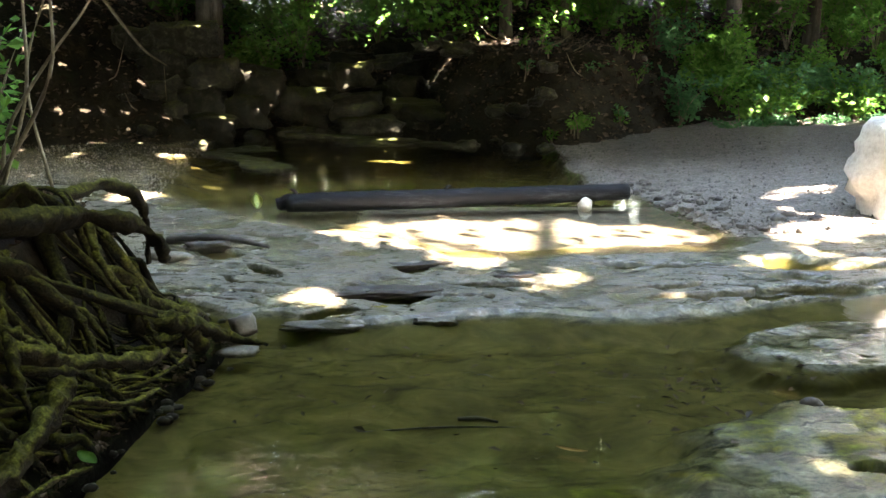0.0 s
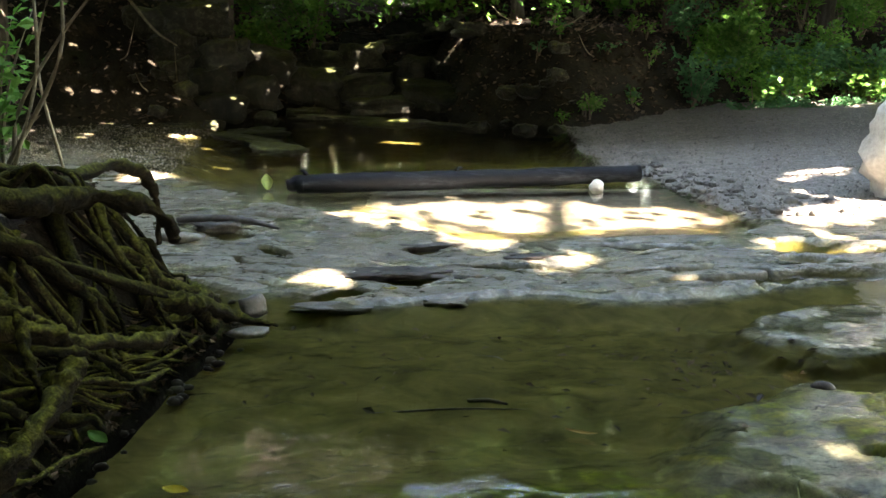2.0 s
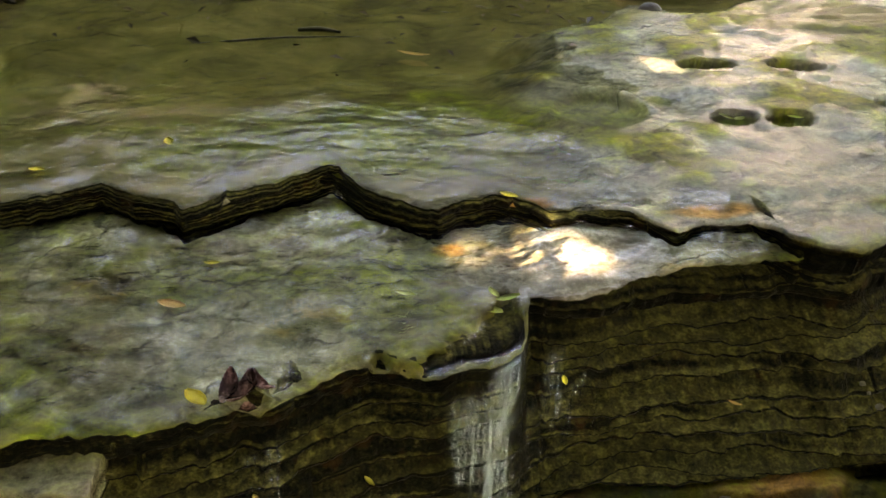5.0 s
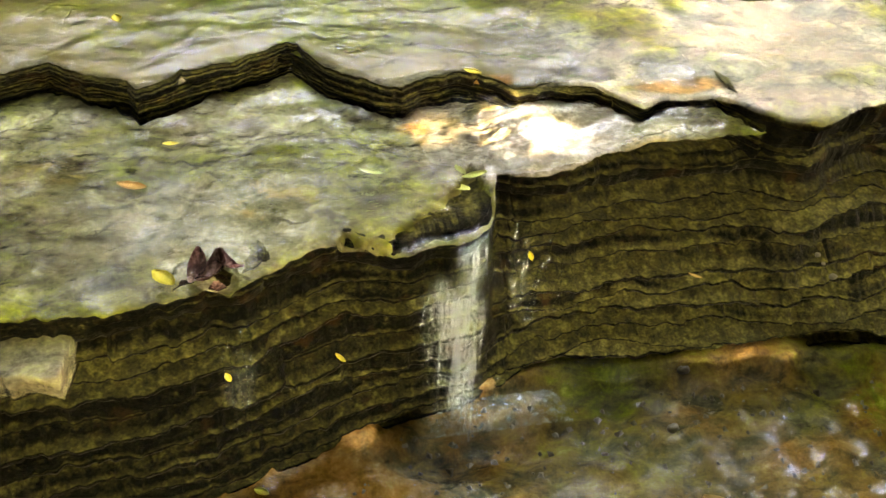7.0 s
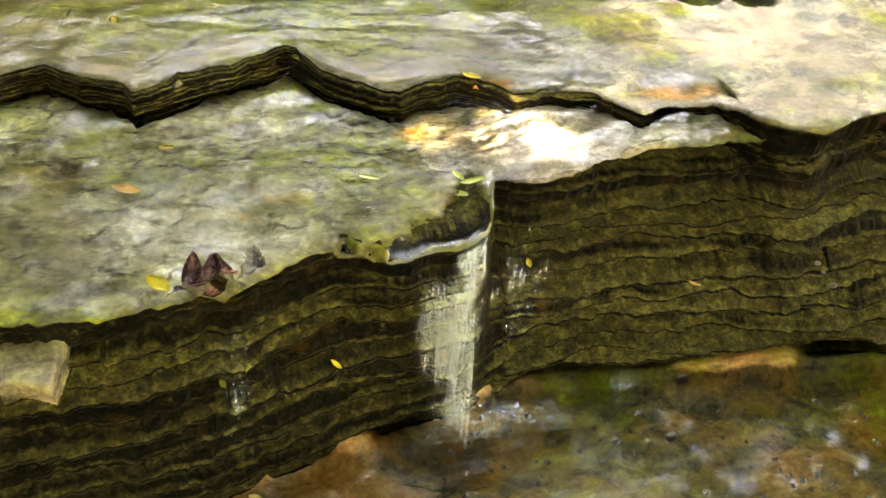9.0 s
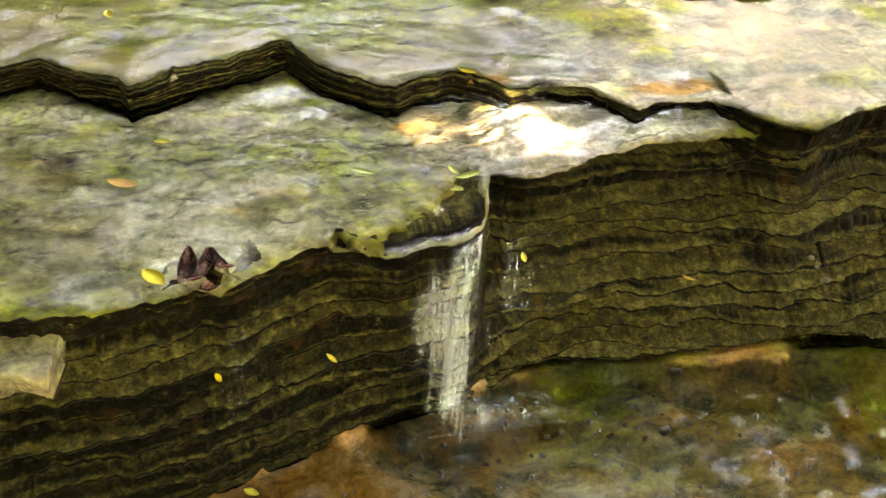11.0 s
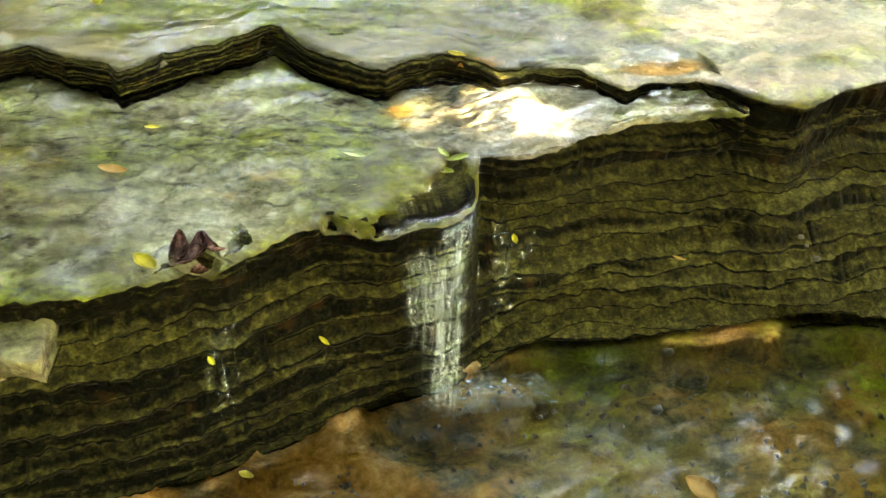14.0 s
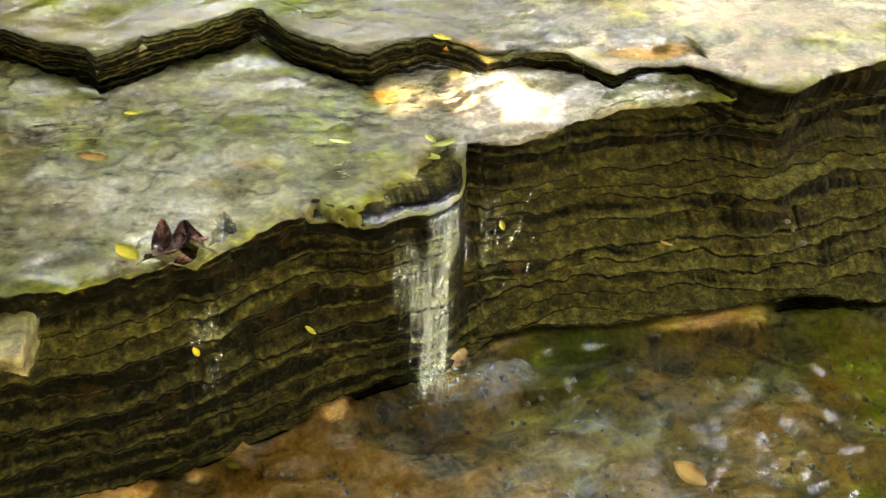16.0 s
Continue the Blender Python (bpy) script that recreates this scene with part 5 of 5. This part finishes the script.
# ---- leaf litter on the banks ----
n = 26000
lx = rng_np.uniform(-7.5, 8, n)
ly = rng_np.uniform(8.6, 17, n)
lz = ground_height(lx, ly)
ok = lz > 0.02
lx, ly, lz = lx[ok], ly[ok], lz[ok]
tagged(leaf_cloud("leaf_litter", np.stack([lx, ly, lz + 0.015], 1), rng_np.normal(size=(len(lx), 3)) * 0.5 + [0, -0.2, 1], rng_np.uniform(0.03, 0.10, len(lx)), M_LITTER, seed=6), "brown fallen leaves on the woodland banks", "leaf litter", kind="stuff")


# ---- plants ----
def shrub(name, label, x, y, z, width, height, leaves, size, material, seed, group="", stems=9):
    r = np.random.default_rng(seed)
    ob = thing(name, label, "plant", group, at=(x, y, z))
    tips = []
    for k in range(stems):
        a, lean = r.uniform(0, 6.28), r.uniform(0.15, 1.0)
        tip = np.array([math.cos(a) * lean * width / 2, math.sin(a) * lean * width / 2, height * r.uniform(0.5, 1.0)])
        line = spline([(0, 0, -0.03), tuple(tip * [0.3, 0.3, 0.55]), tuple(tip)], 8)
        v, f = tube_data(line, (0.008, 0.005, 0.002), 5, 0.1, k)
        mesh_object("stem", v, f, M_TWIG, ob)
        tips.append(line)
    line = np.concatenate([t[3:] for t in tips])
    pos = line[r.integers(0, len(line), leaves)] + r.normal(size=(leaves, 3)) * [width * 0.09, width * 0.09, height * 0.08]
    pos[:, 2] = np.maximum(pos[:, 2], 0.02)
    leaf_cloud("foliage", pos, r.normal(size=(leaves, 3)) * 0.55 + [0, -0.25, 1], r.uniform(0.6, 1.2, leaves) * size, material, ob, seed=seed)
    return ob


rng = random.Random(55)
for k in range(30):
    x = rng.uniform(2.7, 7.0)
    y = float(foot_right(x)) + rng.uniform(0.0, 1.3)
    shrub("bush", "low green leafy bush on the bank", x, y, ground_at(x, y), rng.uniform(0.7, 1.2), rng.uniform(0.35, 0.8), 460, 0.095, M_GREEN if k % 3 else M_FERN, 300 + k, "bushes on the bank")
for k in range(8):
    x = rng.uniform(3.3, 5.6)
    y = float(foot_right(x)) - rng.uniform(0.0, 0.3)
    shrub("ground_cover", "blue-green low plants at the foot of the bank", x, y, max(ground_at(x, y), 0.05), 0.6, 0.16, 220, 0.06, M_FERN, 330 + k, "low plants", 5)
for k in range(44):
    x = rng.uniform(0.9, 5.5)
    y = float(foot_right(x)) + rng.uniform(0.15, 1.7)
    shrub("seedling", "small green seedling growing in the leaf litter", x, y, ground_at(x, y), rng.uniform(0.18, 0.4), rng.uniform(0.10, 0.28), 46, 0.06, M_GREEN if k % 2 else M_FERN, 800 + k, "seedlings on the bank", 4)
shrub("bush", "small bright green plant at the bank foot", 1.5, 10.0, 0.1, 0.5, 0.28, 260, 0.05, M_GREEN, 350)
for k in range(13):
    x, y = rng.uniform(-1.6, 1.0), rng.uniform(15.0, 18.5)
    shrub("bush", "green undergrowth above the cascade", x, y, ground_at(x, y), 1.2, rng.uniform(0.7, 1.3), 520, 0.11, M_GREEN, 360 + k, "undergrowth")
for k in range(56):
    x = rng.choice([rng.uniform(0.6, 9), rng.uniform(-9, -1.5)])
    y = rng.uniform(13.0, 18)
    shrub("bush", "shaded green undergrowth between the trees", x, y, ground_at(x, y), rng.uniform(0.9, 1.6), rng.uniform(0.6, 1.4), 420, 0.11, M_GREEN, 380 + k, "undergrowth")
shrub("sapling", "thin sapling with bright green leaves by the root bank", -2.75, 5.4, 0.1, 0.7, 1.1, 240, 0.10, M_GREEN, 420)
shrub("sapling", "thin sapling with bright green leaves by the root bank", -3.3, 6.3, 0.1, 0.7, 1.0, 160, 0.10, M_GREEN, 421)
for k, pts in enumerate([[(-2.62, 5.3, 0.25), (-2.5, 5.2, 0.62), (-2.2, 5.1, 1.0), (-1.95, 5.0, 1.25), (-1.8, 4.95, 1.45)], [(-2.62, 5.25, 0.2), (-2.36, 5.15, 0.8), (-2.3, 5.1, 1.3), (-2.28, 5.1, 1.9)], [(-2.7, 5.3, 0.2), (-2.2, 5.1, 0.9), (-2.12, 5.05, 1.4), (-2.0, 5.0, 2.0)], [(-2.45, 5.6, 0.2), (-2.5, 5.5, 0.9), (-2.25, 5.4, 1.5)]]):
    tagged(tube("bare_shoot", pts, (0.013, 0.010, 0.008, 0.004), M_TWIG, None, n=18, sides=6, seed=k), "thin pale bare shoot leaning over the bank", "branch", "bare shoots")
tagged(tube("hanging_branch", [(-4.6, 11.0, 2.5), (-3.9, 10.7, 1.6), (-3.4, 10.4, 1.05), (-3.1, 10.3, 0.85)], (0.03, 0.022, 0.016, 0.008), M_TWIG, None, n=18, sides=6, seed=9), "pale dead branch hanging from the bank", "branch")
for k in range(26):
    x, y = rng.choice([rng.uniform(-6, -2.6), rng.uniform(0.4, 4)]), rng.uniform(10, 12.8)
    z = ground_at(x, y)
    a = rng.uniform(-1, 1)
    tagged(tube("dead_twig", [(x, y, z + 0.02), (x + 0.25 * a, y - 0.1, z + 0.10), (x + 0.5 * a, y - 0.15, z + rng.uniform(0.1, 0.5))], (0.01, 0.008, 0.003), M_TWIG, None, n=10, sides=5, seed=k), "dead twig on the dark bank", "twig", "dead twigs on the bank")


for k, (x, y, z, w) in enumerate([(-1.75, 11.6, 1.55, 0.5), (-0.9, 12.0, 1.5, 0.7), (-0.2, 12.3, 1.45, 0.7), (0.4, 12.6, 1.5, 0.6), (1.5, 12.6, 1.45, 0.6), (-2.3, 12.2, 1.7, 0.5), (2.6, 12.4, 1.6, 0.6), (-1.3, 13.5, 1.6, 0.8)]):
    rr_ = np.random.default_rng(440 + k)
    ob = thing("leafy_bough", "bright green leafy bough hanging over the cascade", "branch", "leafy boughs")
    tube("stem", [(x + 0.6, y + 0.6, z + 1.1), (x + 0.25, y + 0.2, z + 0.4), (x, y, z)], (0.02, 0.012, 0.004), M_BARK, ob, n=10, sides=6, seed=k)
    pos = np.array([x, y, z]) + rr_.normal(size=(190, 3)) * [w * 0.42, 0.25, 0.16]
    leaf_cloud("foliage", pos, rr_.normal(size=(190, 3)) * 0.5 + [0.3, -0.5, 0.8], rr_.uniform(0.06, 0.12, 190), M_GREEN, ob, seed=k)


# ---- trees ----
def tree(name, label, x, y, z, height, radius, lean, crown_base, crown_w, leaves, size, seed, material=None, group="", limbs=6):
    r = np.random.default_rng(seed)
    ob = thing(name, label, "tree", group, at=(x, y, z))
    top = np.array([lean[0], lean[1], height])
    trunk = spline([(0, 0, -0.15), tuple(top * [0.15, 0.15, 0.3] + r.normal(size=3) * [0.08, 0.08, 0]), tuple(top * [0.5, 0.5, 0.65]), tuple(top)], 26)
    v, f = tube_data(trunk, (radius * 1.35, radius, radius * 0.85, radius * 0.6, radius * 0.2), 10, 0.12, seed)
    mesh_object("trunk", v, f, M_BARK, ob)
    pts = []
    for k in range(limbs):
        s = trunk[int(26 * min(0.97, max(crown_base / height, 0.3) + (1 - crown_base / height) * k / limbs)) - 1]
        a = r.uniform(0, 6.28)
        tip = s + np.array([math.cos(a) * crown_w * 0.45, math.sin(a) * crown_w * 0.45, r.uniform(0.1, 0.3) * height * 0.4])
        line = spline([tuple(s), tuple((s + tip) / 2 + [0, 0, 0.15]), tuple(tip)], 12)
        v, f = tube_data(line, (radius * 0.4, radius * 0.25, radius * 0.08), 6, 0.12, k)
        mesh_object("limb", v, f, M_BARK, ob)
        pts.append(line[4:])
    if leaves:
        line = np.concatenate(pts + [trunk[16:]])
        clump = line[r.integers(0, len(line), max(20, leaves // 60))] + r.normal(size=(max(20, leaves // 60), 3)) * crown_w * 0.14
        pos = clump[r.integers(0, len(clump), leaves)] + r.normal(size=(leaves, 3)) * crown_w * 0.055
        leaf_cloud("crown", pos, r.normal(size=(leaves, 3)) * 0.5 + np.array(SUN), r.uniform(0.7, 1.2, leaves) * size, material or M_CANOPY, ob, seed=seed)
    return ob


front_trees = [(0.9, 13.1, 0.08, (-0.9, 0.3)), (1.75, 13.0, 0.06, (0.2, 0.2)), (2.95, 12.9, 0.07, (0.3, 0.1)), (4.1, 13.2, 0.1, (-0.2, 0.3)), (5.4, 13.6, 0.09, (0.3, 0.2)), (6.6, 13.9, 0.08, (-0.4, 0)), (-3.15, 12.8, 0.05, (0.05, 0.2)), (-4.6, 12.6, 0.07, (0.4, 0.2)), (-5.8, 11.6, 0.1, (-0.3, 0.2)), (-2.2, 14.6, 0.1, (0.3, 0)), (7.9, 11.8, 0.16, (0.2, 0.1))]
for k, (x, y, r, lean) in enumerate(front_trees):
    tree("tree", "slender woodland tree with a dark trunk on the bank", x, y, ground_at(x, y), 3.7 + 0.2 * (k % 4), r, lean, 2.0, 3.6, 2600, 0.17, 500 + k, group="trees on the bank")
bases = [tree("tree", "woodland tree in full leaf behind the stream", -7.0, 19.5, ground_at(-7, 19.5), 7.0, 0.17, (0.4, 0.2), 1.6, 5.0, 3600, 0.36, 540, group="woodland trees", limbs=8), tree("tree", "woodland tree in full leaf behind the stream", 6.5, 20, ground_at(6.5, 20), 7.6, 0.2, (-0.3, 0.2), 1.8, 5.2, 3600, 0.36, 541, group="woodland trees", limbs=8)]
# the tall wood up the stream, its unseen crowns added to block reflected sky
tall = np.random.default_rng(88)
for k in range(15):
    x, y = -16.5 + 2.35 * k + tall.uniform(-0.5, 0.5), 17.5 + tall.uniform(-1.2, 2.0)
    g = ground_at(x, y)
    ob = tree("tree", "tall woodland tree with unseen crown added to block reflected sky", x, y, g, 11.5, 0.2, (tall.uniform(-0.6, 0.6), -0.4), 3.0, 4.5, 0, 0.3, 740 + k, group="tall trees", limbs=8)
    m = 2400
    pos = np.stack([tall.normal(0, 1.5, m), tall.normal(-0.3, 0.9, m), tall.uniform(2.2, (7.8 if -5 < x < 5.5 else 10.5) + tall.uniform(-1.0, 1.0), m)], 1)
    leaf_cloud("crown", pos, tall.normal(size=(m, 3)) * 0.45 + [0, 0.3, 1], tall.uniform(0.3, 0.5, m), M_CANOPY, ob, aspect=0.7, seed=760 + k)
rng = random.Random(77)
spots = [(-9.5, 18.5), (-3.4, 24.5), (-0.6, 26.5), (1.6, 27), (5.6, 24.4), (9.2, 18.0), (-6, 24), (3.8, 28.5), (-2.6, 29.5), (7.4, 25)]
for k in range(58):
    if k < 34:
        spots.append((rng.uniform(-26, 28), rng.uniform(24, 38)))
    elif k < 48:
        spots.append((-rng.uniform(8, 15), rng.uniform(-6, 18)) if k % 3 else (rng.uniform(19, 26), rng.uniform(-10, 18)))
    else:
        spots.append((rng.uniform(-11, 11), rng.uniform(-12, -6)))
for k, (x, y) in enumerate(spots):
    copy_thing(bases[k % 2], pose(x, y, ground_at(x, y), 0, 0, rng.uniform(0, 360)))
# Thickets added mostly out of view, to close off low sky
thicket = shrub("thicket", "dense tall green thicket added to close off low sky", 0.5, -5.2, ground_at(0.5, -5.2), 3.4, 3.6, 2600, 0.24, M_CANOPY, 700, "thickets", 14)
for k in range(22):
    x, y = (rng.uniform(6.6, 8.6), -3.0 + 2.1 * (k - 16)) if k > 15 else (-8.5 + 2.4 * k, -5.4 - 0.6 * (k % 2)) if k < 8 else (-rng.uniform(5.4, 7.5), -3.5 + 1.5 * (k - 8))
    copy_thing(thicket, pose(x, y, ground_at(x, y), 0, 0, 77 * k))

for k in range(12):
    x, y = -11.0 + 2.1 * k, 20.5 + 0.7 * (k % 3)
    copy_thing(thicket, pose(x, y, ground_at(x, y), 0, 0, 53 * k))

# ---- unseen crowns added to shade the stream: holes where the sun comes down ----
SUNNY = [(0.34, 5.33, 0.95, 0.58), (1.25, 5.26, 0.42, 0.26), (-0.45, 5.55, 0.16, 0.06), (2.9, 5.5, 0.5, 0.4), (2.72, 5.8, 0.45, 0.4), (2.2, 5.2, 0.32, 0.26), (2.55, 5.5, 0.3, 0.2), (0.16, 4.55, 0.18, 0.12), (0.49, 4.15, 0.12, 0.26), (1.19, 4.0, 0.13, 0.12), (-0.58, 3.85, 0.12, 0.08), (1.53, 4.51, 0.05, 0.05), (-2.25, 6.5, 0.2, 0.25), (-2.0, 7.7, 0.1, 0.0), (-0.5, 9.5, 0.2, 0.02), (2.35, 6.34, 0.06, 0.08), (0.57, 1.39, 0.07, 0.02), (1.75, 3.3, 0.08, 0.05), (2.1, 4.6, 0.2, 0.12), (2.6, 6.6, 0.2, 0.1), (-2.7, 9.0, 0.1, 0.06), (-0.7, 10.2, 0.1, 0.0), (-1.2, 12.5, 0.04, -0.02), (-3.9, 11.2, -0.06, 0.0), (-2.9, 11.6, -0.06, -0.05), (-4.6, 11.9, -0.05, -0.03), (0.1, 12.2, -0.04, -0.04), (4.6, 11.6, 0.6, 0.3), (5.5, 11.9, 0.6, 0.3), (6.3, 12.3, 0.4, 0.25), (3.6, 11.3, 0.08, 0.04), (0.2, 15.5, 0.15, 0.1), (-1.0, 15.0, 0.1, 0.1), (-3.6, 12.5, -0.06, -0.06), (-1.5, 13.3, 0.15, 0.1), (0.0, 13.7, 0.2, 0.1), (1.3, 14.0, 0.15, 0.1)]
r = np.random.default_rng(101)
cell = 0.125
cx, cy = np.meshgrid(np.arange(-8, 9, cell), np.arange(-5.0, 17.0, cell))
cx, cy = cx.ravel() + r.uniform(-0.05, 0.05, cx.size), cy.ravel() + r.uniform(-0.05, 0.05, cy.size)


def sunlit(x, y):
    """True where the sun comes down to the stream through the crowns."""
    lit = np.zeros(len(x), bool)
    for ex, ey, ea, eb in SUNNY:
        lit |= ellipse(x, y, ex, ey, ea + 0.12, eb + 0.12) + 0.45 * fbm(x * 4, y * 6, 3, 111) < 1
    return lit


keep = (cx > -1.2 - 0.52 * np.maximum(cy, 0.5)) & (cx < 3.0 + 0.5 * np.maximum(cy, 0))
lit_here = sunlit(cx, cy)
keep &= ~(lit_here & (r.random(len(cx)) > 0.26))
keep &= ~((cy > 8.4) & (ellipse(cx, cy, -0.4, 8.6, 2.6, 2.6) > 1) & (vnoise(cx * 4.4, cy * 4.4, 121) > np.where(cx > 2.4, 0.62, np.where((cx > -0.8) & (cy > 12.6), 0.68, np.where(cx > 0.4, 0.84, 0.93)))))
mottled = (cx > 0.95) & (cx < 2.6) & (cy > 1.3) & (cy < 4.8)
keep &= ~(mottled & (vnoise(cx * 4.2, cy * 4.2, 123) > 0.80))
keep &= r.random(len(cx)) > 0.004
cx, cy = cx[keep], cy[keep]
lo_size = np.where(lit_here[keep], 0.14, np.where(mottled[keep], 0.22, 0.3))
bx, by = np.meshgrid(np.arange(-16, 18, 0.34), np.arange(16.5, 24, 0.34))
bx, by = bx.ravel() + r.uniform(-0.15, 0.15, bx.size), by.ravel() + r.uniform(-0.15, 0.15, by.size)
some = r.random(len(bx)) > 0.06
cx, cy, lo_size = np.concatenate([cx, bx[some]]), np.concatenate([cy, by[some]]), np.concatenate([lo_size, np.full(some.sum(), 0.75)])
h = np.where(cy < 9.0, np.interp(cy, [7, 9], [4.0, 4.8]) + r.uniform(0, 1.8, len(cx)), np.where(cy < 13.4, r.uniform(2.0, 2.5, len(cx)), r.uniform(2.6, 3.4, len(cx))))
pos = np.stack([cx, cy, 0.06 * np.maximum(cy - 12, 0)], 1) + np.array(SUN)[None, :] * (h / SUN.z)[:, None]
flat = (cy > 8.6)[:, None]
nor = np.where(flat, np.array([[0.0, 0.15, 1.0]]), np.array(SUN)[None, :]) + r.normal(size=(len(cx), 3)) * np.where(flat, 0.18, 0.28)
lo_size = lo_size * np.where(cy > 8.6, 1.2, 1.0)
hosts = [(6.6, -2.2), (4.4, -8.0), (8.6, 3.4), (9.8, 10.5), (6.5, 18.5), (-7.6, 9.0), (-4.4, 14.5), (14, 20)]
who = np.argmin(np.stack([np.hypot(pos[:, 0] - a, pos[:, 1] - b) for a, b in hosts]), 0)
for k, (a, b) in enumerate(hosts):
    g = ground_at(a, b)
    ob = tree("tree", "tall tree with unseen crown added to shade the stream", a, b, g, 8.0, 0.22, (-0.6, 0.3), 4.6, 6.0, 0, 0.2, 600 + k, group="shade trees", limbs=8)
    mine = who == k
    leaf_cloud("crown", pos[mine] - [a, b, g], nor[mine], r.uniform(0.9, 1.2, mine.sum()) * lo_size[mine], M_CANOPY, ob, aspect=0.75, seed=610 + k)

# unseen crowns added to roof the stream behind and on the far side, with the sky open above the stream's course ahead
n = 52000
rx = r.uniform(-11, 11, n)
ry = r.uniform(-10, 15, n)
rz = r.uniform(5.0, 8.5, n) + 0.6 * fbm(rx * 0.5, ry * 0.5, 2, 130)
roof = (ry < 0.9 + 0.7 * fbm(rx * 0.7, ry * 0.2, 2, 131)) | (rx < -1.0 - 0.55 * (ry - 2) + fbm(rx * 0.2, ry * 0.6, 2, 132)) | (rx > 3.4 + 0.6 * (ry - 2))
fx, fy = rx - SUN.x / SUN.z * rz, ry - SUN.y / SUN.z * rz
roof &= ~sunlit(fx, fy)
rx, ry, rz = rx[roof], ry[roof], rz[roof]
stands = [(-5.6, -2.6), (-6.6, 4.2), (-6.8, 10.5), (0.6, -7.4), (9.6, 0.8)]
who = np.argmin(np.stack([np.hypot(rx - a, ry - b) for a, b in stands]), 0)
for k, (a, b) in enumerate(stands):
    g = ground_at(a, b)
    ob = tree("tree", "broad unseen tree added to roof off sky light", a, b, g, 8.2, 0.24, (0.5 if a < 0 else -0.5, 0.4), 4.8, 6.5, 0, 0.2, 640 + k, group="shade trees", limbs=9)
    mine = who == k
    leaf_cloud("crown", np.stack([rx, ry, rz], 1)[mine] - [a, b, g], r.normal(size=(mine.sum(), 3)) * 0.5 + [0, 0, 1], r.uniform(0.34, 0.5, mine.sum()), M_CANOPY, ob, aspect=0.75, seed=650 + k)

# unseen boughs added over the stream's course ahead to break its reflected sky, with sky between them
arch = [(-4.9, 9.6), (5.6, 10.2), (-3.4, 13.4)]
n = 62
bx, by, bz = r.uniform(-6.5, 6.5, n), r.uniform(7.2, 12.5, n), r.uniform(0, 1, n)
bz = 1.0 + (by - 2.0) * np.tan(np.radians(29 + 43 * bz))
m = 64
lx_, ly_ = r.uniform(-4.2, 4.2, m), r.uniform(11.5, 15.0, m)
bx, by, bz = np.concatenate([bx, lx_]), np.concatenate([by, ly_]), np.concatenate([bz, np.maximum(2.7, 0.5 + (ly_ - 2.6) * np.tan(np.radians(r.uniform(9, 24, m))))])
who = np.argmin(np.stack([np.hypot(bx - a, by - b) for a, b in arch]), 0)
for k, (a, b) in enumerate(arch):
    g = ground_at(a, b)
    ob = tree("tree", "leaning tree with unseen boughs added to break the reflected sky", a, b, g, 9.5, 0.16, (-0.35 * a, -0.6), 3.5, 5.5, 0, 0.2, 680 + k, group="arching trees", limbs=7)
    pts = []
    for q in np.where(who == k)[0]:
        c = np.array([bx[q], by[q], bz[q]])
        pts.append(c + r.normal(size=(95, 3)) * [0.55, 0.45, 0.22])
        s0 = np.array([a - 0.35 * a * 0.6, b - 0.36, g + 5.5])
        v, f = tube_data(spline([tuple(s0 - [a, b, g]), tuple((s0 + c) / 2 + [0, 0, 0.3] - [a, b, g]), tuple(c - [a, b, g])], 8), (0.04, 0.02, 0.008), 5, 0.1, int(q))
        mesh_object("bough", v, f, M_BARK, ob)
    pts = np.concatenate(pts)
    leaf_cloud("crown", pts - [a, b, g], r.normal(size=(len(pts), 3)) * 0.35 + [0, 0.2, 1], r.uniform(0.16, 0.3, len(pts)), M_CANOPY, ob, aspect=0.7, seed=690 + k)

# grit on the pool floor
n = 900
qx, qy = r.uniform(-0.4, 2.0, n), r.uniform(0.55, 1.15, n)
qz = -0.54 + 0.024 * fbm(qx * 3, qy * 4, 4, 71) + 0.024 * fbm(qx * 14, qy * 16, 4, 72)
chips("grit", qx, qy, qz, r.uniform(0.004, 0.014, n), M_GRAVEL, "small stones on the floor of the plunge pool", "gravel", 12)

# dead leaves sunk on the floor of the middle pool
n = 150
qx, qy = r.normal(0.9, 0.16, n), r.normal(2.97, 0.10, n)
qx[60:], qy[60:] = r.uniform(-0.7, 1.0, n - 60), r.uniform(2.35, 3.4, n - 60)
qz = bed(qx, qy)[0] + 0.006
tagged(leaf_cloud("sunken_leaves", np.stack([qx, qy, qz], 1), r.normal(size=(n, 3)) * 0.25 + [0, 0, 1], r.uniform(0.015, 0.05, n), M_LITTER, aspect=0.5, seed=900), "dark dead leaves sunk on the silty pool floor", "leaf litter", kind="stuff")
